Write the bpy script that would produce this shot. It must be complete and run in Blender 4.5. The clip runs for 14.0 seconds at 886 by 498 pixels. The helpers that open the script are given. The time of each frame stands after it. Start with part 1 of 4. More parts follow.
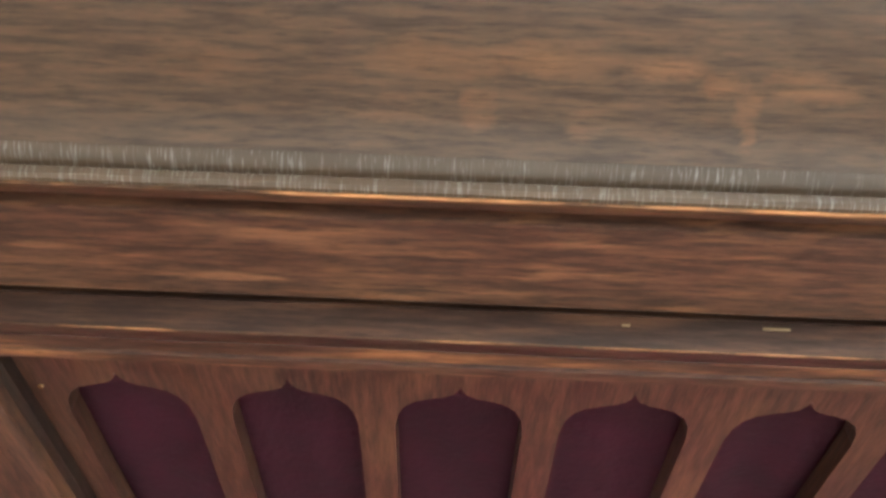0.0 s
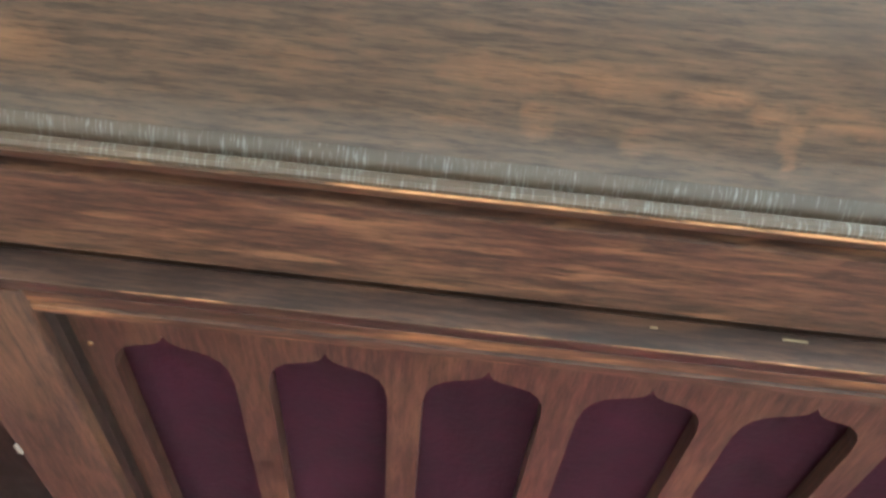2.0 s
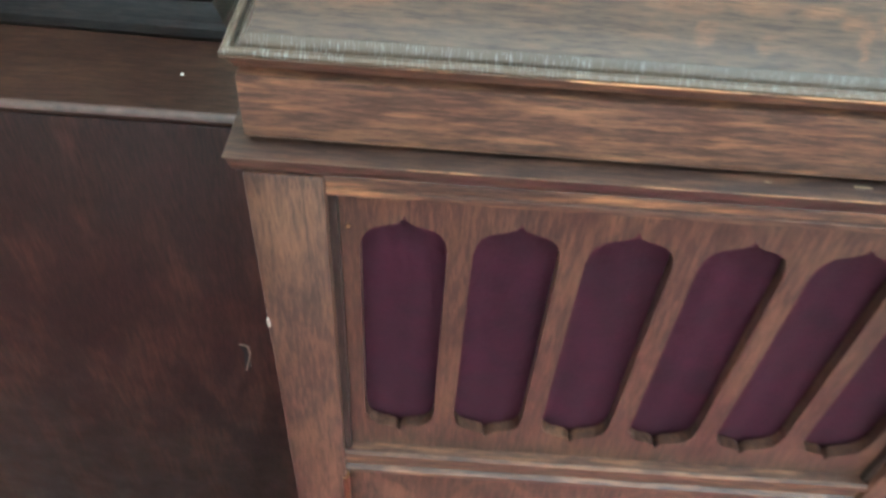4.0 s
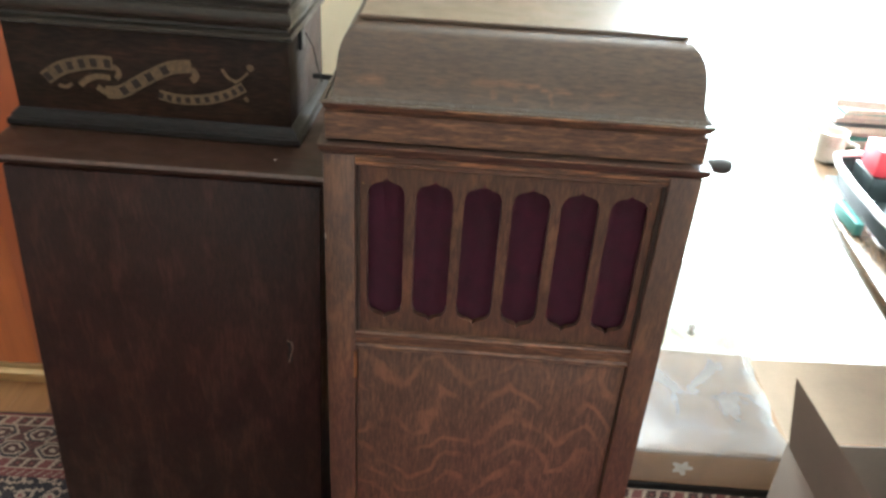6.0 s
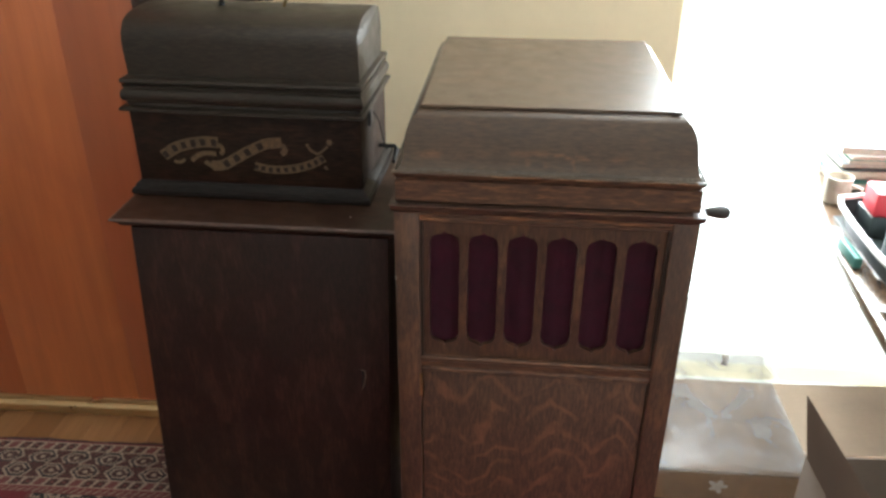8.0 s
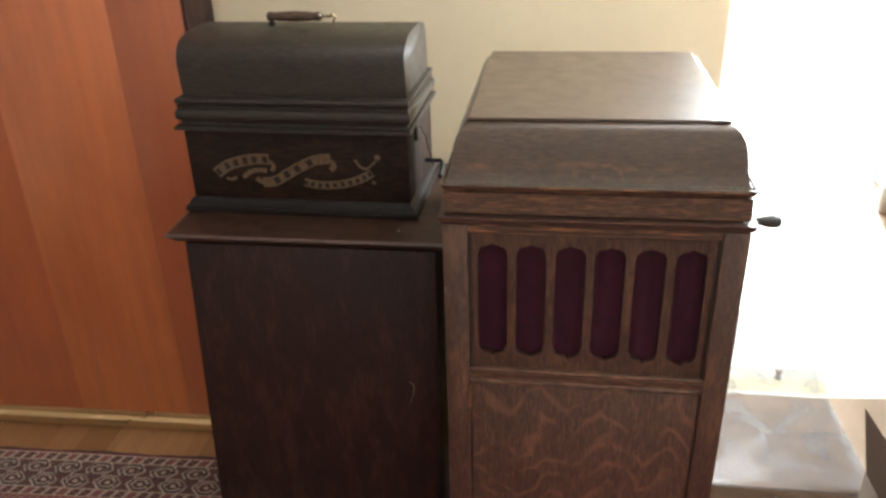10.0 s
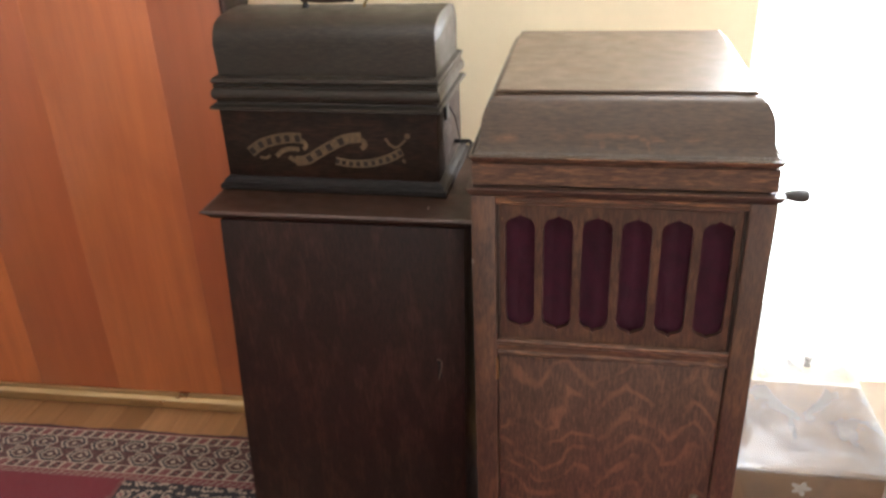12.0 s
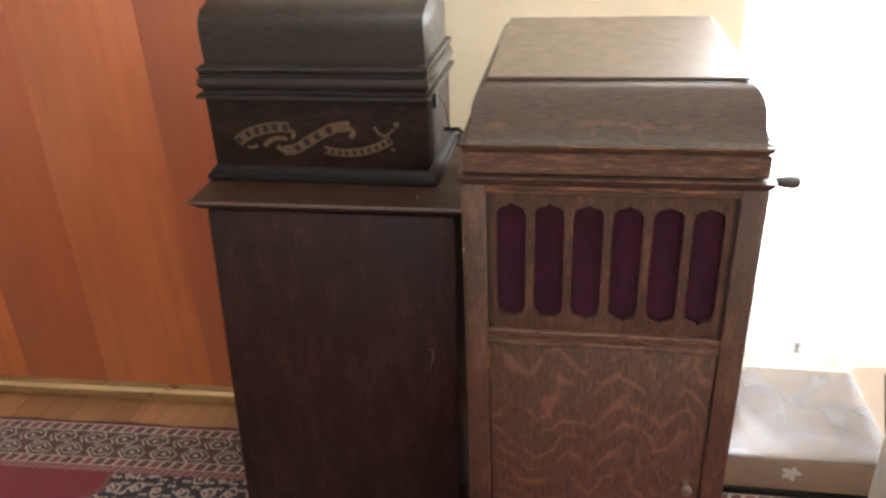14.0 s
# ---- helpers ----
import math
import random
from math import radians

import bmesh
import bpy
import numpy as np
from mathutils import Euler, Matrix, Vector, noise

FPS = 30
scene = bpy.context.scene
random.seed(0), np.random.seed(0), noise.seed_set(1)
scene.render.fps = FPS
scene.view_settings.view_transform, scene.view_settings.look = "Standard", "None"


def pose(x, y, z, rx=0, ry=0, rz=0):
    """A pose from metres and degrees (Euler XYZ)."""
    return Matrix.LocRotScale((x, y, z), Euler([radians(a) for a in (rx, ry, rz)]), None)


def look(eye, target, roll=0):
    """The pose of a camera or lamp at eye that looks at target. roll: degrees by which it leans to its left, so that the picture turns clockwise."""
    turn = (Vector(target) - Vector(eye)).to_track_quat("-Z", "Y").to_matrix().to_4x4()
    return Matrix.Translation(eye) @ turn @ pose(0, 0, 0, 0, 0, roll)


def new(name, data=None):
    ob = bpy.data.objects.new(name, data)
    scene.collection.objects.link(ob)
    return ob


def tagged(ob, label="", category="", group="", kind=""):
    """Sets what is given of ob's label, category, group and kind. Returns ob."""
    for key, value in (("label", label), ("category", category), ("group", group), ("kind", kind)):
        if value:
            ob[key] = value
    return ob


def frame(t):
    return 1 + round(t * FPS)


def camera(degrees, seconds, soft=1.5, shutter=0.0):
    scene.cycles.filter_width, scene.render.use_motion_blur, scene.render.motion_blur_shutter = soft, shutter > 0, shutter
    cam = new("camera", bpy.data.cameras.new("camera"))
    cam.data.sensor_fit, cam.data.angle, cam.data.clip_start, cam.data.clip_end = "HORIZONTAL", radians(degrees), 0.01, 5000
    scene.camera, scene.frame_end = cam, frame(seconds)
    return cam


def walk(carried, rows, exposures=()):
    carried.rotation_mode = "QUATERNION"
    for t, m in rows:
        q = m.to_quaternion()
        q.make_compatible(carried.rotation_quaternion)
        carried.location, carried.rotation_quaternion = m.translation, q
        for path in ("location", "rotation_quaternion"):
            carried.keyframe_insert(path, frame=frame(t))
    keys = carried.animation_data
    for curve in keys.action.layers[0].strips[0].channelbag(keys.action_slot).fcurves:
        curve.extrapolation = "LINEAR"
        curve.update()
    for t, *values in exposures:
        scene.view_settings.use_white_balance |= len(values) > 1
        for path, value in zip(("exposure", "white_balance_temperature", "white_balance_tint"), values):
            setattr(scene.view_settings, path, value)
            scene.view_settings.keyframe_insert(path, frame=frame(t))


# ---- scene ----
cam = camera(57.9, 14.0, soft=2.8, shutter=0.5)
PATH = [
    (0, (0.114, -0.218, 1.181), (0.083, 1.183, -0.246), 1.4),
    (0.5, (0.11, -0.222, 1.174), (0.086, 1.165, -0.267), 2.6),
    (1, (0.111, -0.218, 1.179), (0.095, 1.147, -0.282), 3.3),
    (1.5, (0.11, -0.219, 1.183), (0.097, 1.136, -0.288), 4.6),
    (2, (0.101, -0.222, 1.195), (0.075, 1.118, -0.289), 5.4),
    (2.5, (0.1, -0.237, 1.198), (0.052, 1.095, -0.292), 5.0),
    (3, (0.085, -0.254, 1.211), (0.026, 1.07, -0.287), 4.5),
    (3.5, (0.072, -0.277, 1.212), (0.04, 1.038, -0.294), 3.6),
    (4, (0.021, -0.339, 1.235), (0.038, 1.023, -0.229), 4.5),
    (4.2, (0.035, -0.375, 1.242), (0.071, 1.013, -0.197), 5.3),
    (6.3, (0.113, -0.968, 1.409), (0.059, 0.753, 0.391), 3.2),
    (6.5, (0.139, -1.009, 1.431), (0.038, 0.699, 0.396), 3.1),
    (7, (0.172, -1.06, 1.448), (-0.029, 0.678, 0.479), 1.5),
    (7.5, (0.127, -1.084, 1.469), (-0.059, 0.662, 0.512), -0.2),
    (8, (0.098, -1.09, 1.48), (-0.066, 0.668, 0.541), 0.2),
    (8.2, (0.099, -1.093, 1.481), (-0.069, 0.672, 0.555), 0.2),
    (10.3, (0.092, -1.104, 1.474), (-0.195, 0.664, 0.588), -1.9),
    (10.5, (0.092, -1.105, 1.466), (-0.202, 0.667, 0.588), -1.8),
    (11, (0.09, -1.113, 1.457), (-0.22, 0.649, 0.564), -2.0),
    (11.5, (0.091, -1.123, 1.439), (-0.233, 0.625, 0.525), -2.3),
    (12, (0.097, -1.142, 1.447), (-0.246, 0.614, 0.554), -2.5),
    (12.5, (0.09, -1.16, 1.458), (-0.26, 0.6, 0.574), -2.5),
    (13, (0.091, -1.151, 1.451), (-0.252, 0.604, 0.555), -2.8),
    (13.5, (0.098, -1.148, 1.459), (-0.236, 0.595, 0.537), -3.0),
    (14, (0.094, -1.134, 1.444), (-0.222, 0.614, 0.524), -2.6),
]
EXPOSURE = [(0.0, 1.22, 6250, 6), (1.0, 1.40, 5700, -2), (2.0, 1.50, 5350, -5), (3.0, 1.57, 5150, -8), (4.2, 1.88, 4950, -9), (6.3, 0.62, 6000, 2), (7.5, 0.18, 6150, 4), (8.2, 0.14, 6200, 5), (10.4, 0.48, 6350, 10), (12.0, 0.72, 6300, 12), (14.0, 0.72, 6250, 12)]
walk(cam, [(t, look(eye, target, roll)) for t, eye, target, roll in PATH], EXPOSURE)

# ---- light ----
world = bpy.data.worlds.new("sky")
scene.world = world
world.use_nodes = True
wn = world.node_tree.nodes
wl = world.node_tree.links
sky = wn.new("ShaderNodeTexSky")
sky.sky_type = "NISHITA"
sky.sun_disc = False
sky.sun_elevation, sky.sun_rotation = radians(48), radians(-13)
wl.new(sky.outputs[0], wn["Background"].inputs[0])
wn["Background"].inputs[1].default_value = 0.15

sun = new("sun", bpy.data.lights.new("sun", "SUN"))
sun.data.energy, sun.data.angle, sun.data.color = 0.7, radians(10), (1.0, 0.93, 0.82)
sun.matrix_world = look((0.2, 3.6, 4.0), (0.9, 0.5, 0.2))

# daylight in the opening of the glazed door
WIN_X0, WIN_X1, WIN_Z0, WIN_Z1, WIN_Y = 0.462, 2.05, 0.012, 2.15, 0.80
day = new("window_daylight", bpy.data.lights.new("window_daylight", "AREA"))
day.data.shape, day.data.size, day.data.size_y = "RECTANGLE", WIN_X1 - WIN_X0, WIN_Z1 - 0.8
day.data.energy, day.data.color = 240.0, (0.93, 0.97, 1.0)
day.matrix_world = look(((WIN_X0 + WIN_X1) / 2, WIN_Y + 0.17, (0.8 + WIN_Z1) / 2), ((WIN_X0 + WIN_X1) / 2, -3, (0.8 + WIN_Z1) / 2 + 0.9))


# ---- materials ----
class Nodes:
    def __init__(self, name):
        self.m = bpy.data.materials.new(name)
        self.m.use_nodes = True
        self.t = self.m.node_tree
        self.b = self.t.nodes["Principled BSDF"]

    def n(self, kind, **values):
        node = self.t.nodes.new("ShaderNode" + kind)
        for k, v in values.items():
            if k in node.inputs:
                node.inputs[k].default_value = v
        return node

    def l(self, a, b):
        self.t.links.new(a, b)

    def coords(self, scale, spread=3.0):
        tc = self.n("TexCoord")
        info = self.n("ObjectInfo")
        mul = self.n("Math")
        mul.operation = "MULTIPLY"
        self.l(info.outputs["Random"], mul.inputs[0])
        mul.inputs[1].default_value = spread
        add = self.n("VectorMath")
        self.l(tc.outputs["Object"], add.inputs[0])
        self.l(mul.outputs[0], add.inputs[1])
        mp = self.n("Mapping")
        self.l(add.outputs[0], mp.inputs["Vector"])
        mp.inputs["Scale"].default_value = scale
        return mp.outputs[0]

    def noise(self, vec, scale, detail=4.0, rough=0.55, distort=0.0):
        t = self.n("TexNoise", Scale=scale, Detail=detail, Roughness=rough, Distortion=distort)
        self.l(vec, t.inputs["Vector"])
        return t.outputs["Fac"]

    def ramp(self, fac, stops):
        r = self.n("ValToRGB")
        e = r.color_ramp.elements
        while len(e) < len(stops):
            e.new(0.5)
        for el, (p, c) in zip(e, stops):
            el.position = p
            el.color = (*c, 1.0) if len(c) == 3 else c
        self.l(fac, r.inputs[0])
        return r.outputs[0]

    def mix(self, fac, a, b, mode="MIX"):
        m = self.n("Mix")
        m.data_type, m.blend_type = "RGBA", mode
        for sock, v in ((m.inputs[0], fac), (m.inputs[6], a), (m.inputs[7], b)):
            if isinstance(v, (int, float)):
                sock.default_value = v
            elif isinstance(v, tuple):
                sock.default_value = (*v, 1.0)
            else:
                self.l(v, sock)
        return m.outputs[2]

    def math(self, op, a, b):
        node = self.n("Math")
        node.operation = op
        for sock, v in zip(node.inputs, (a, b)):
            if isinstance(v, (int, float)):
                sock.default_value = v
            else:
                self.l(v, sock)
        return node.outputs[0]

    def bump(self, fac, strength, dist=0.002):
        b = self.n("Bump", Strength=strength, Distance=dist)
        self.l(fac, b.inputs["Height"])
        self.l(b.outputs[0], self.b.inputs["Normal"])

    def base(self, c):
        if isinstance(c, tuple):
            self.b.inputs["Base Color"].default_value = (*c, 1.0)
        else:
            self.l(c, self.b.inputs["Base Color"])

    def rough(self, r):
        if isinstance(r, (int, float)):
            self.b.inputs["Roughness"].default_value = r
        else:
            self.l(r, self.b.inputs["Roughness"])


def gray(v):
    return (v, v, v)


def oak(name, dark, light, axis="x", fleck=None, fleck_amount=0.5, rough=(0.32, 0.5), flame=False, coat=0.15, fleck_scale=30, fleck_run=0.45, gloss=0.35, rays=()):
    """Fumed oak: fibre along one axis, dark pores, and the pale ray figure of quarter-sawn boards."""
    m = Nodes(name)
    st = {"x": (0.11, 1, 1), "y": (1, 0.11, 1), "z": (1, 1, 0.11)}[axis]
    v = m.coords(st)
    fibre = m.noise(v, 480, 6, 0.66)
    broad = m.noise(m.coords({"x": (0.3, 1, 1), "y": (1, 0.3, 1), "z": (1, 1, 0.3)}[axis]), 26, 5, 0.65)
    col = m.ramp(fibre, [(0.32, tuple(c * 0.55 for c in dark)), (0.47, dark), (0.66, light)])
    col = m.mix(m.ramp(broad, [(0.38, gray(0.0)), (0.72, gray(0.27))]), col, tuple(c * 0.5 for c in dark))
    if fleck:
        if flame:
            # nested chevrons and loops of ray figure: bands along the board, bent to and fro across it
            where = m.n("SeparateXYZ")
            m.l(m.n("TexCoord").outputs["Object"], where.inputs[0])
            bend = m.math("ADD", where.outputs[0], m.math("MULTIPLY", m.noise(m.coords((1, 1, 1.4), 7.0), 6.0, 2.0), 0.12))
            zig = m.math("PINGPONG", m.math("ADD", bend, m.math("MULTIPLY", m.noise(m.coords((1, 1, 1), 7.0), 60.0, 2.0), 0.012)), 0.055)
            slow = m.noise(m.coords((1.3, 1, 1.0), 7.0), 5.0, 2.0, 0.5, 0.2)
            rise = m.math("ADD", m.math("MULTIPLY", zig, 0.9), m.math("MULTIPLY", slow, 0.22))
            wave_in = m.math("MULTIPLY", m.math("ADD", where.outputs[2], rise), math.tau / 0.050)
            wave = m.n("Math")
            wave.operation = "SINE"
            m.l(wave_in, wave.inputs[0])
            mask = m.ramp(wave.outputs[0], [(0.52, gray(0.0)), (0.92, gray(1.0))])
            patch = m.ramp(m.noise(m.coords((1, 1, 1)), 13, 3), [(0.43, gray(0.0)), (0.60, gray(1.0))])
            streak = m.ramp(m.noise(v, 170, 4, 0.65), [(0.34, gray(0.6)), (0.60, gray(1.0))])
            patch = m.mix(1.0, patch, streak, "MULTIPLY")
        else:
            sq = {"x": (fleck_run, 1, 1), "y": (1, fleck_run, 1), "z": (1, 1, fleck_run)}[axis]
            mask = m.ramp(m.noise(m.coords(sq, 7.0), fleck_scale, 3, 0.5), [(0.48, gray(0.0)), (0.62, gray(1.0))])
            patch = m.ramp(m.noise(v, 190, 5, 0.6), [(0.40, gray(0.05)), (0.58, gray(1.0))])
        amt = m.mix(1.0, m.mix(1.0, mask, patch, "MULTIPLY"), gray(fleck_amount), "MULTIPLY")
        col = m.mix(amt, col, fleck)
    if rays:
        # broad pale rays at their own places: (x, z, half width, half height) in the board's own metres
        tc = m.n("TexCoord")
        wob = m.n("TexNoise", Scale=55.0, Detail=4.0, Roughness=0.7)
        m.l(tc.outputs["Object"], wob.inputs["Vector"])
        shift = m.n("VectorMath")
        shift.operation = "MULTIPLY_ADD"
        m.l(wob.outputs["Color"], shift.inputs[0])
        shift.inputs[1].default_value = (0.022, 0.0, 0.012)
        m.l(tc.outputs["Object"], shift.inputs[2])
        cover = 0.0
        for rx, rz, hw, hh in rays:
            mp = m.n("Mapping", Location=(-(rx + 0.011) / hw, 0, -(rz + 0.006) / hh), Scale=(1 / hw, 0, 1 / hh))
            m.l(shift.outputs[0], mp.inputs["Vector"])
            ln = m.n("VectorMath")
            ln.operation = "LENGTH"
            m.l(mp.outputs[0], ln.inputs[0])
            cover = m.math("MAXIMUM", cover, m.math("SUBTRACT", 1.35, ln.outputs["Value"]))
        streak = m.ramp(m.noise(v, 150, 5, 0.7), [(0.38, gray(0.05)), (0.60, gray(1.0))])
        cover = m.mix(1.0, m.ramp(cover, [(0.1, gray(0.0)), (1.1, gray(0.38))]), streak, "MULTIPLY")
        col = m.mix(cover, col, fleck)
    pores = m.noise(v, 900, 3, 0.7)
    col = m.mix(m.ramp(pores, [(0.52, gray(0.0)), (0.68, gray(0.6))]), col, tuple(c * 0.35 for c in dark))
    m.base(col)
    m.rough(m.ramp(m.noise(m.coords((1, 1, 1)), 30, 5), [(0.3, gray(rough[0])), (0.75, gray(rough[1]))]))
    m.b.inputs["Coat Weight"].default_value = coat
    m.b.inputs["Coat Roughness"].default_value = 0.25
    m.b.inputs["Specular IOR Level"].default_value = gloss
    m.bump(pores, 0.25, 0.0006)
    return m.m


def plain(name, colour, rough=0.5, metal=0.0, vary=0.25, scale=30.0, bump=0.1, sheen=0.0):
    """A painted, metal, card or cloth surface with blotches and fine relief."""
    m = Nodes(name)
    f = m.noise(m.coords((1, 1, 1)), scale, 5, 0.6)
    fine = m.noise(m.coords((1, 1, 1)), scale * 9, 3, 0.6)
    col = m.ramp(f, [(0.25, tuple(c * (1 - vary) for c in colour)), (0.8, tuple(min(1.0, c * (1 + vary * 0.6)) for c in colour))])
    m.base(m.mix(m.ramp(fine, [(0.45, gray(0.0)), (0.75, gray(0.35 * vary + 0.05))]), col, tuple(c * 0.6 for c in colour)))
    m.rough(m.ramp(f, [(0.3, gray(max(0.05, rough - 0.08))), (0.75, gray(min(1.0, rough + 0.08)))]))
    m.b.inputs["Metallic"].default_value = metal
    m.b.inputs["Sheen Weight"].default_value = sheen
    m.bump(fine, bump, 0.001)
    return m.m


OAK_D, OAK_L, OAK_F = (0.060, 0.0292, 0.0182), (0.122, 0.0575, 0.034), (0.25, 0.116, 0.056)
OAK_X = oak("fumed_oak_long", OAK_D, OAK_L, "x", OAK_F, 0.45)
LID_RAYS = [(-0.170, 1.055, 0.016, 0.008), (-0.095, 1.058, 0.013, 0.005), (-0.052, 1.047, 0.010, 0.004), (-0.038, 1.060, 0.018, 0.006), (-0.029, 1.049, 0.005, 0.006), (-0.018, 1.062, 0.020, 0.004),
            (-0.002, 1.0455, 0.005, 0.005), (0.014, 1.0605, 0.010, 0.003), (0.027, 1.057, 0.006, 0.004), (0.034, 1.050, 0.0035, 0.005), (0.036, 1.043, 0.003, 0.005), (0.050, 1.056, 0.012, 0.004),
            (0.075, 1.045, 0.006, 0.007), (0.100, 1.058, 0.014, 0.005)]
OAK_LID = oak("fumed_oak_lid", (0.070, 0.045, 0.029), (0.110, 0.067, 0.039), "x", (0.29, 0.140, 0.060), 0.0, (0.28, 0.40), False, 0.38, 60, 0.16, 0.35, LID_RAYS)
OAK_TOP = oak("fumed_oak_lid_top", (0.060, 0.040, 0.027), (0.100, 0.064, 0.040), "x", (0.18, 0.10, 0.05), 0.2, (0.28, 0.42), False, 0.2, 24, 0.3)
# cabinet oak darkened: the shade on the ledge is put into its colour
OAK_LEDGE_SHADED = oak("shaded_oak_ledge", (0.036, 0.020, 0.0145), (0.074, 0.039, 0.027), "x", (0.16, 0.075, 0.04), 0.4, (0.34, 0.46), False, 0.1, 150, 0.12)
OAK_SKIRT = oak("fumed_oak_skirt", OAK_D, OAK_L, "x", (0.20, 0.096, 0.048), 0.85, (0.38, 0.52), False, 0.05, 300, 0.12)
# near-black oak for the painted shade between posts and grille
OAK_SHADE = oak("shaded_oak_strip", (0.018, 0.012, 0.009), (0.040, 0.025, 0.018), "z", None, 0, (0.4, 0.55), False, 0.0)
OAK_Z = oak("fumed_oak_upright", (0.050, 0.0246, 0.0155), (0.104, 0.0495, 0.0295), "z", OAK_F, 0.25)
OAK_RAIL = oak("fumed_oak_rail", OAK_D, OAK_L, "x", (0.36, 0.155, 0.064), 0.8, (0.4, 0.55), False, 0.0, 150, 0.10)
OAK_DOOR = oak("fumed_oak_flame", OAK_D, OAK_L, "z", (0.19, 0.082, 0.046), 0.62, (0.35, 0.5), True)
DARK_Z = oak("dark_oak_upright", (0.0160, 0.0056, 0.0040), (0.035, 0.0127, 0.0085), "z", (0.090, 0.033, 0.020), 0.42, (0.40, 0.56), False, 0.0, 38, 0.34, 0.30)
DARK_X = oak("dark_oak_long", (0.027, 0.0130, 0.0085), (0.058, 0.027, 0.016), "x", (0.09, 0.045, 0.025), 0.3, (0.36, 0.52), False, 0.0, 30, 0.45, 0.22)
CASE_X = oak("blackened_oak", (0.016, 0.0088, 0.0060), (0.035, 0.0185, 0.0125), "x", (0.060, 0.024, 0.014), 0.45, (0.42, 0.58), False, 0.0, 30, 0.45, 0.14)
BASE_BLACK = oak("black_lacquered_base", (0.009, 0.0065, 0.0055), (0.019, 0.0135, 0.011), "x", None, 0, (0.38, 0.5), False, 0.0, 30, 0.45, 0.22)
LID_BLACK = oak("blackened_oak_dome", (0.023, 0.0175, 0.0125), (0.050, 0.038, 0.027), "x", None, 0, (0.34, 0.48), False, 0.0, 30, 0.45, 0.35)
CLOTH = plain("maroon_cloth", (0.070, 0.0108, 0.027), 0.92, 0.0, 0.45, 32, 0.5, 0.0)
BRASS = plain("aged_brass", (0.30, 0.21, 0.10), 0.35, 1.0, 0.4, 60)
KNOB = plain("rubbed_brass", (0.15, 0.115, 0.075), 0.45, 0.35, 0.3, 60)
NICKEL = plain("dull_nickel", (0.45, 0.43, 0.40), 0.3, 1.0, 0.3, 80)
IRON = plain("black_iron", (0.02, 0.02, 0.02), 0.45, 0.6, 0.3, 60)
HANDLE_WOOD = oak("handle_wood", (0.045, 0.025, 0.014), (0.11, 0.06, 0.03), "x", None, 0, (0.3, 0.45))
CRANK_WOOD = plain("black_handle", (0.03, 0.027, 0.025), 0.35, 0.0, 0.3, 50)
GOLD = plain("gold_transfer", (0.125, 0.075, 0.033), 0.5, 0.0, 0.75, 150)
GOLD_INK = plain("dark_ink", (0.022, 0.013, 0.009), 0.9)
CREAM = plain("cream_wall_paint", (0.72, 0.62, 0.43), 0.85, 0.0, 0.06, 4, 0.15)
ROOM_WHITE = plain("room_wall_paint", (0.52, 0.50, 0.47), 0.85, 0.0, 0.06, 4, 0.15)
CEIL = plain("white_ceiling_paint", (0.8, 0.78, 0.74), 0.9, 0.0, 0.05, 4, 0.1)
WHITE = plain("white_gloss_paint", (0.78, 0.78, 0.75), 0.35, 0.0, 0.05, 8, 0.05)
STRIP = plain("brass_strip", (0.68, 0.50, 0.26), 0.34, 0.9, 0.1, 8, 0.02)
# one cardboard in two tones: shaded sides and flap, then the lit flap
CARD_SHADED = plain("cardboard", (0.215, 0.168, 0.132), 0.85, 0.0, 0.12, 14, 0.25)
CARD_LIT = plain("cardboard_lit", (0.50, 0.385, 0.28), 0.85, 0.0, 0.12, 14, 0.25)
CARTON = plain("brown_carton", (0.30, 0.185, 0.105), 0.8, 0.0, 0.15, 14, 0.25)
FADED = plain("faded_white_print", (0.52, 0.48, 0.43), 0.7, 0.0, 0.25, 60)
OLD_PAPER = plain("yellowed_pages", (0.42, 0.38, 0.31), 0.85, 0.0, 0.3, 60)
PINK = plain("pink_wrapper", (0.55, 0.20, 0.22), 0.4, 0.0, 0.4, 60)
PAPER = plain("white_paper", (0.8, 0.8, 0.78), 0.75, 0.0, 0.08, 20)
GREY_PLASTIC = plain("grey_plastic", (0.20, 0.22, 0.23), 0.45, 0.0, 0.25, 25)
DARK_PLASTIC = plain("dark_plastic", (0.035, 0.045, 0.045), 0.4, 0.0, 0.3, 25)
RED = plain("red_card", (0.55, 0.035, 0.05), 0.5, 0.0, 0.2, 25)
TEAL = plain("teal_cover", (0.06, 0.22, 0.19), 0.5, 0.0, 0.2, 25)
RUBBED_LIT = plain("rubbed_highlit_oak", (0.082, 0.048, 0.036), 0.4, 0.0, 0.6, 70)
GLINT = plain("painted_glint", (0.21, 0.15, 0.08), 0.6)
DUST = plain("pale_scratch", (0.34, 0.29, 0.24), 0.7)
SCRATCH = plain("dull_scratch", (0.17, 0.125, 0.09), 0.7)
MUG = plain("beige_glaze", (0.45, 0.41, 0.34), 0.3, 0.0, 0.15, 25)
TABLE_WOOD = oak("table_wood", (0.10, 0.06, 0.035), (0.22, 0.13, 0.07), "y", None, 0, (0.4, 0.55))
TABLE_GLOSS = oak("varnished_table_wood", (0.10, 0.06, 0.035), (0.22, 0.13, 0.07), "y", None, 0, (0.10, 0.2), False, 1.0, 30, 0.45, 0.5)


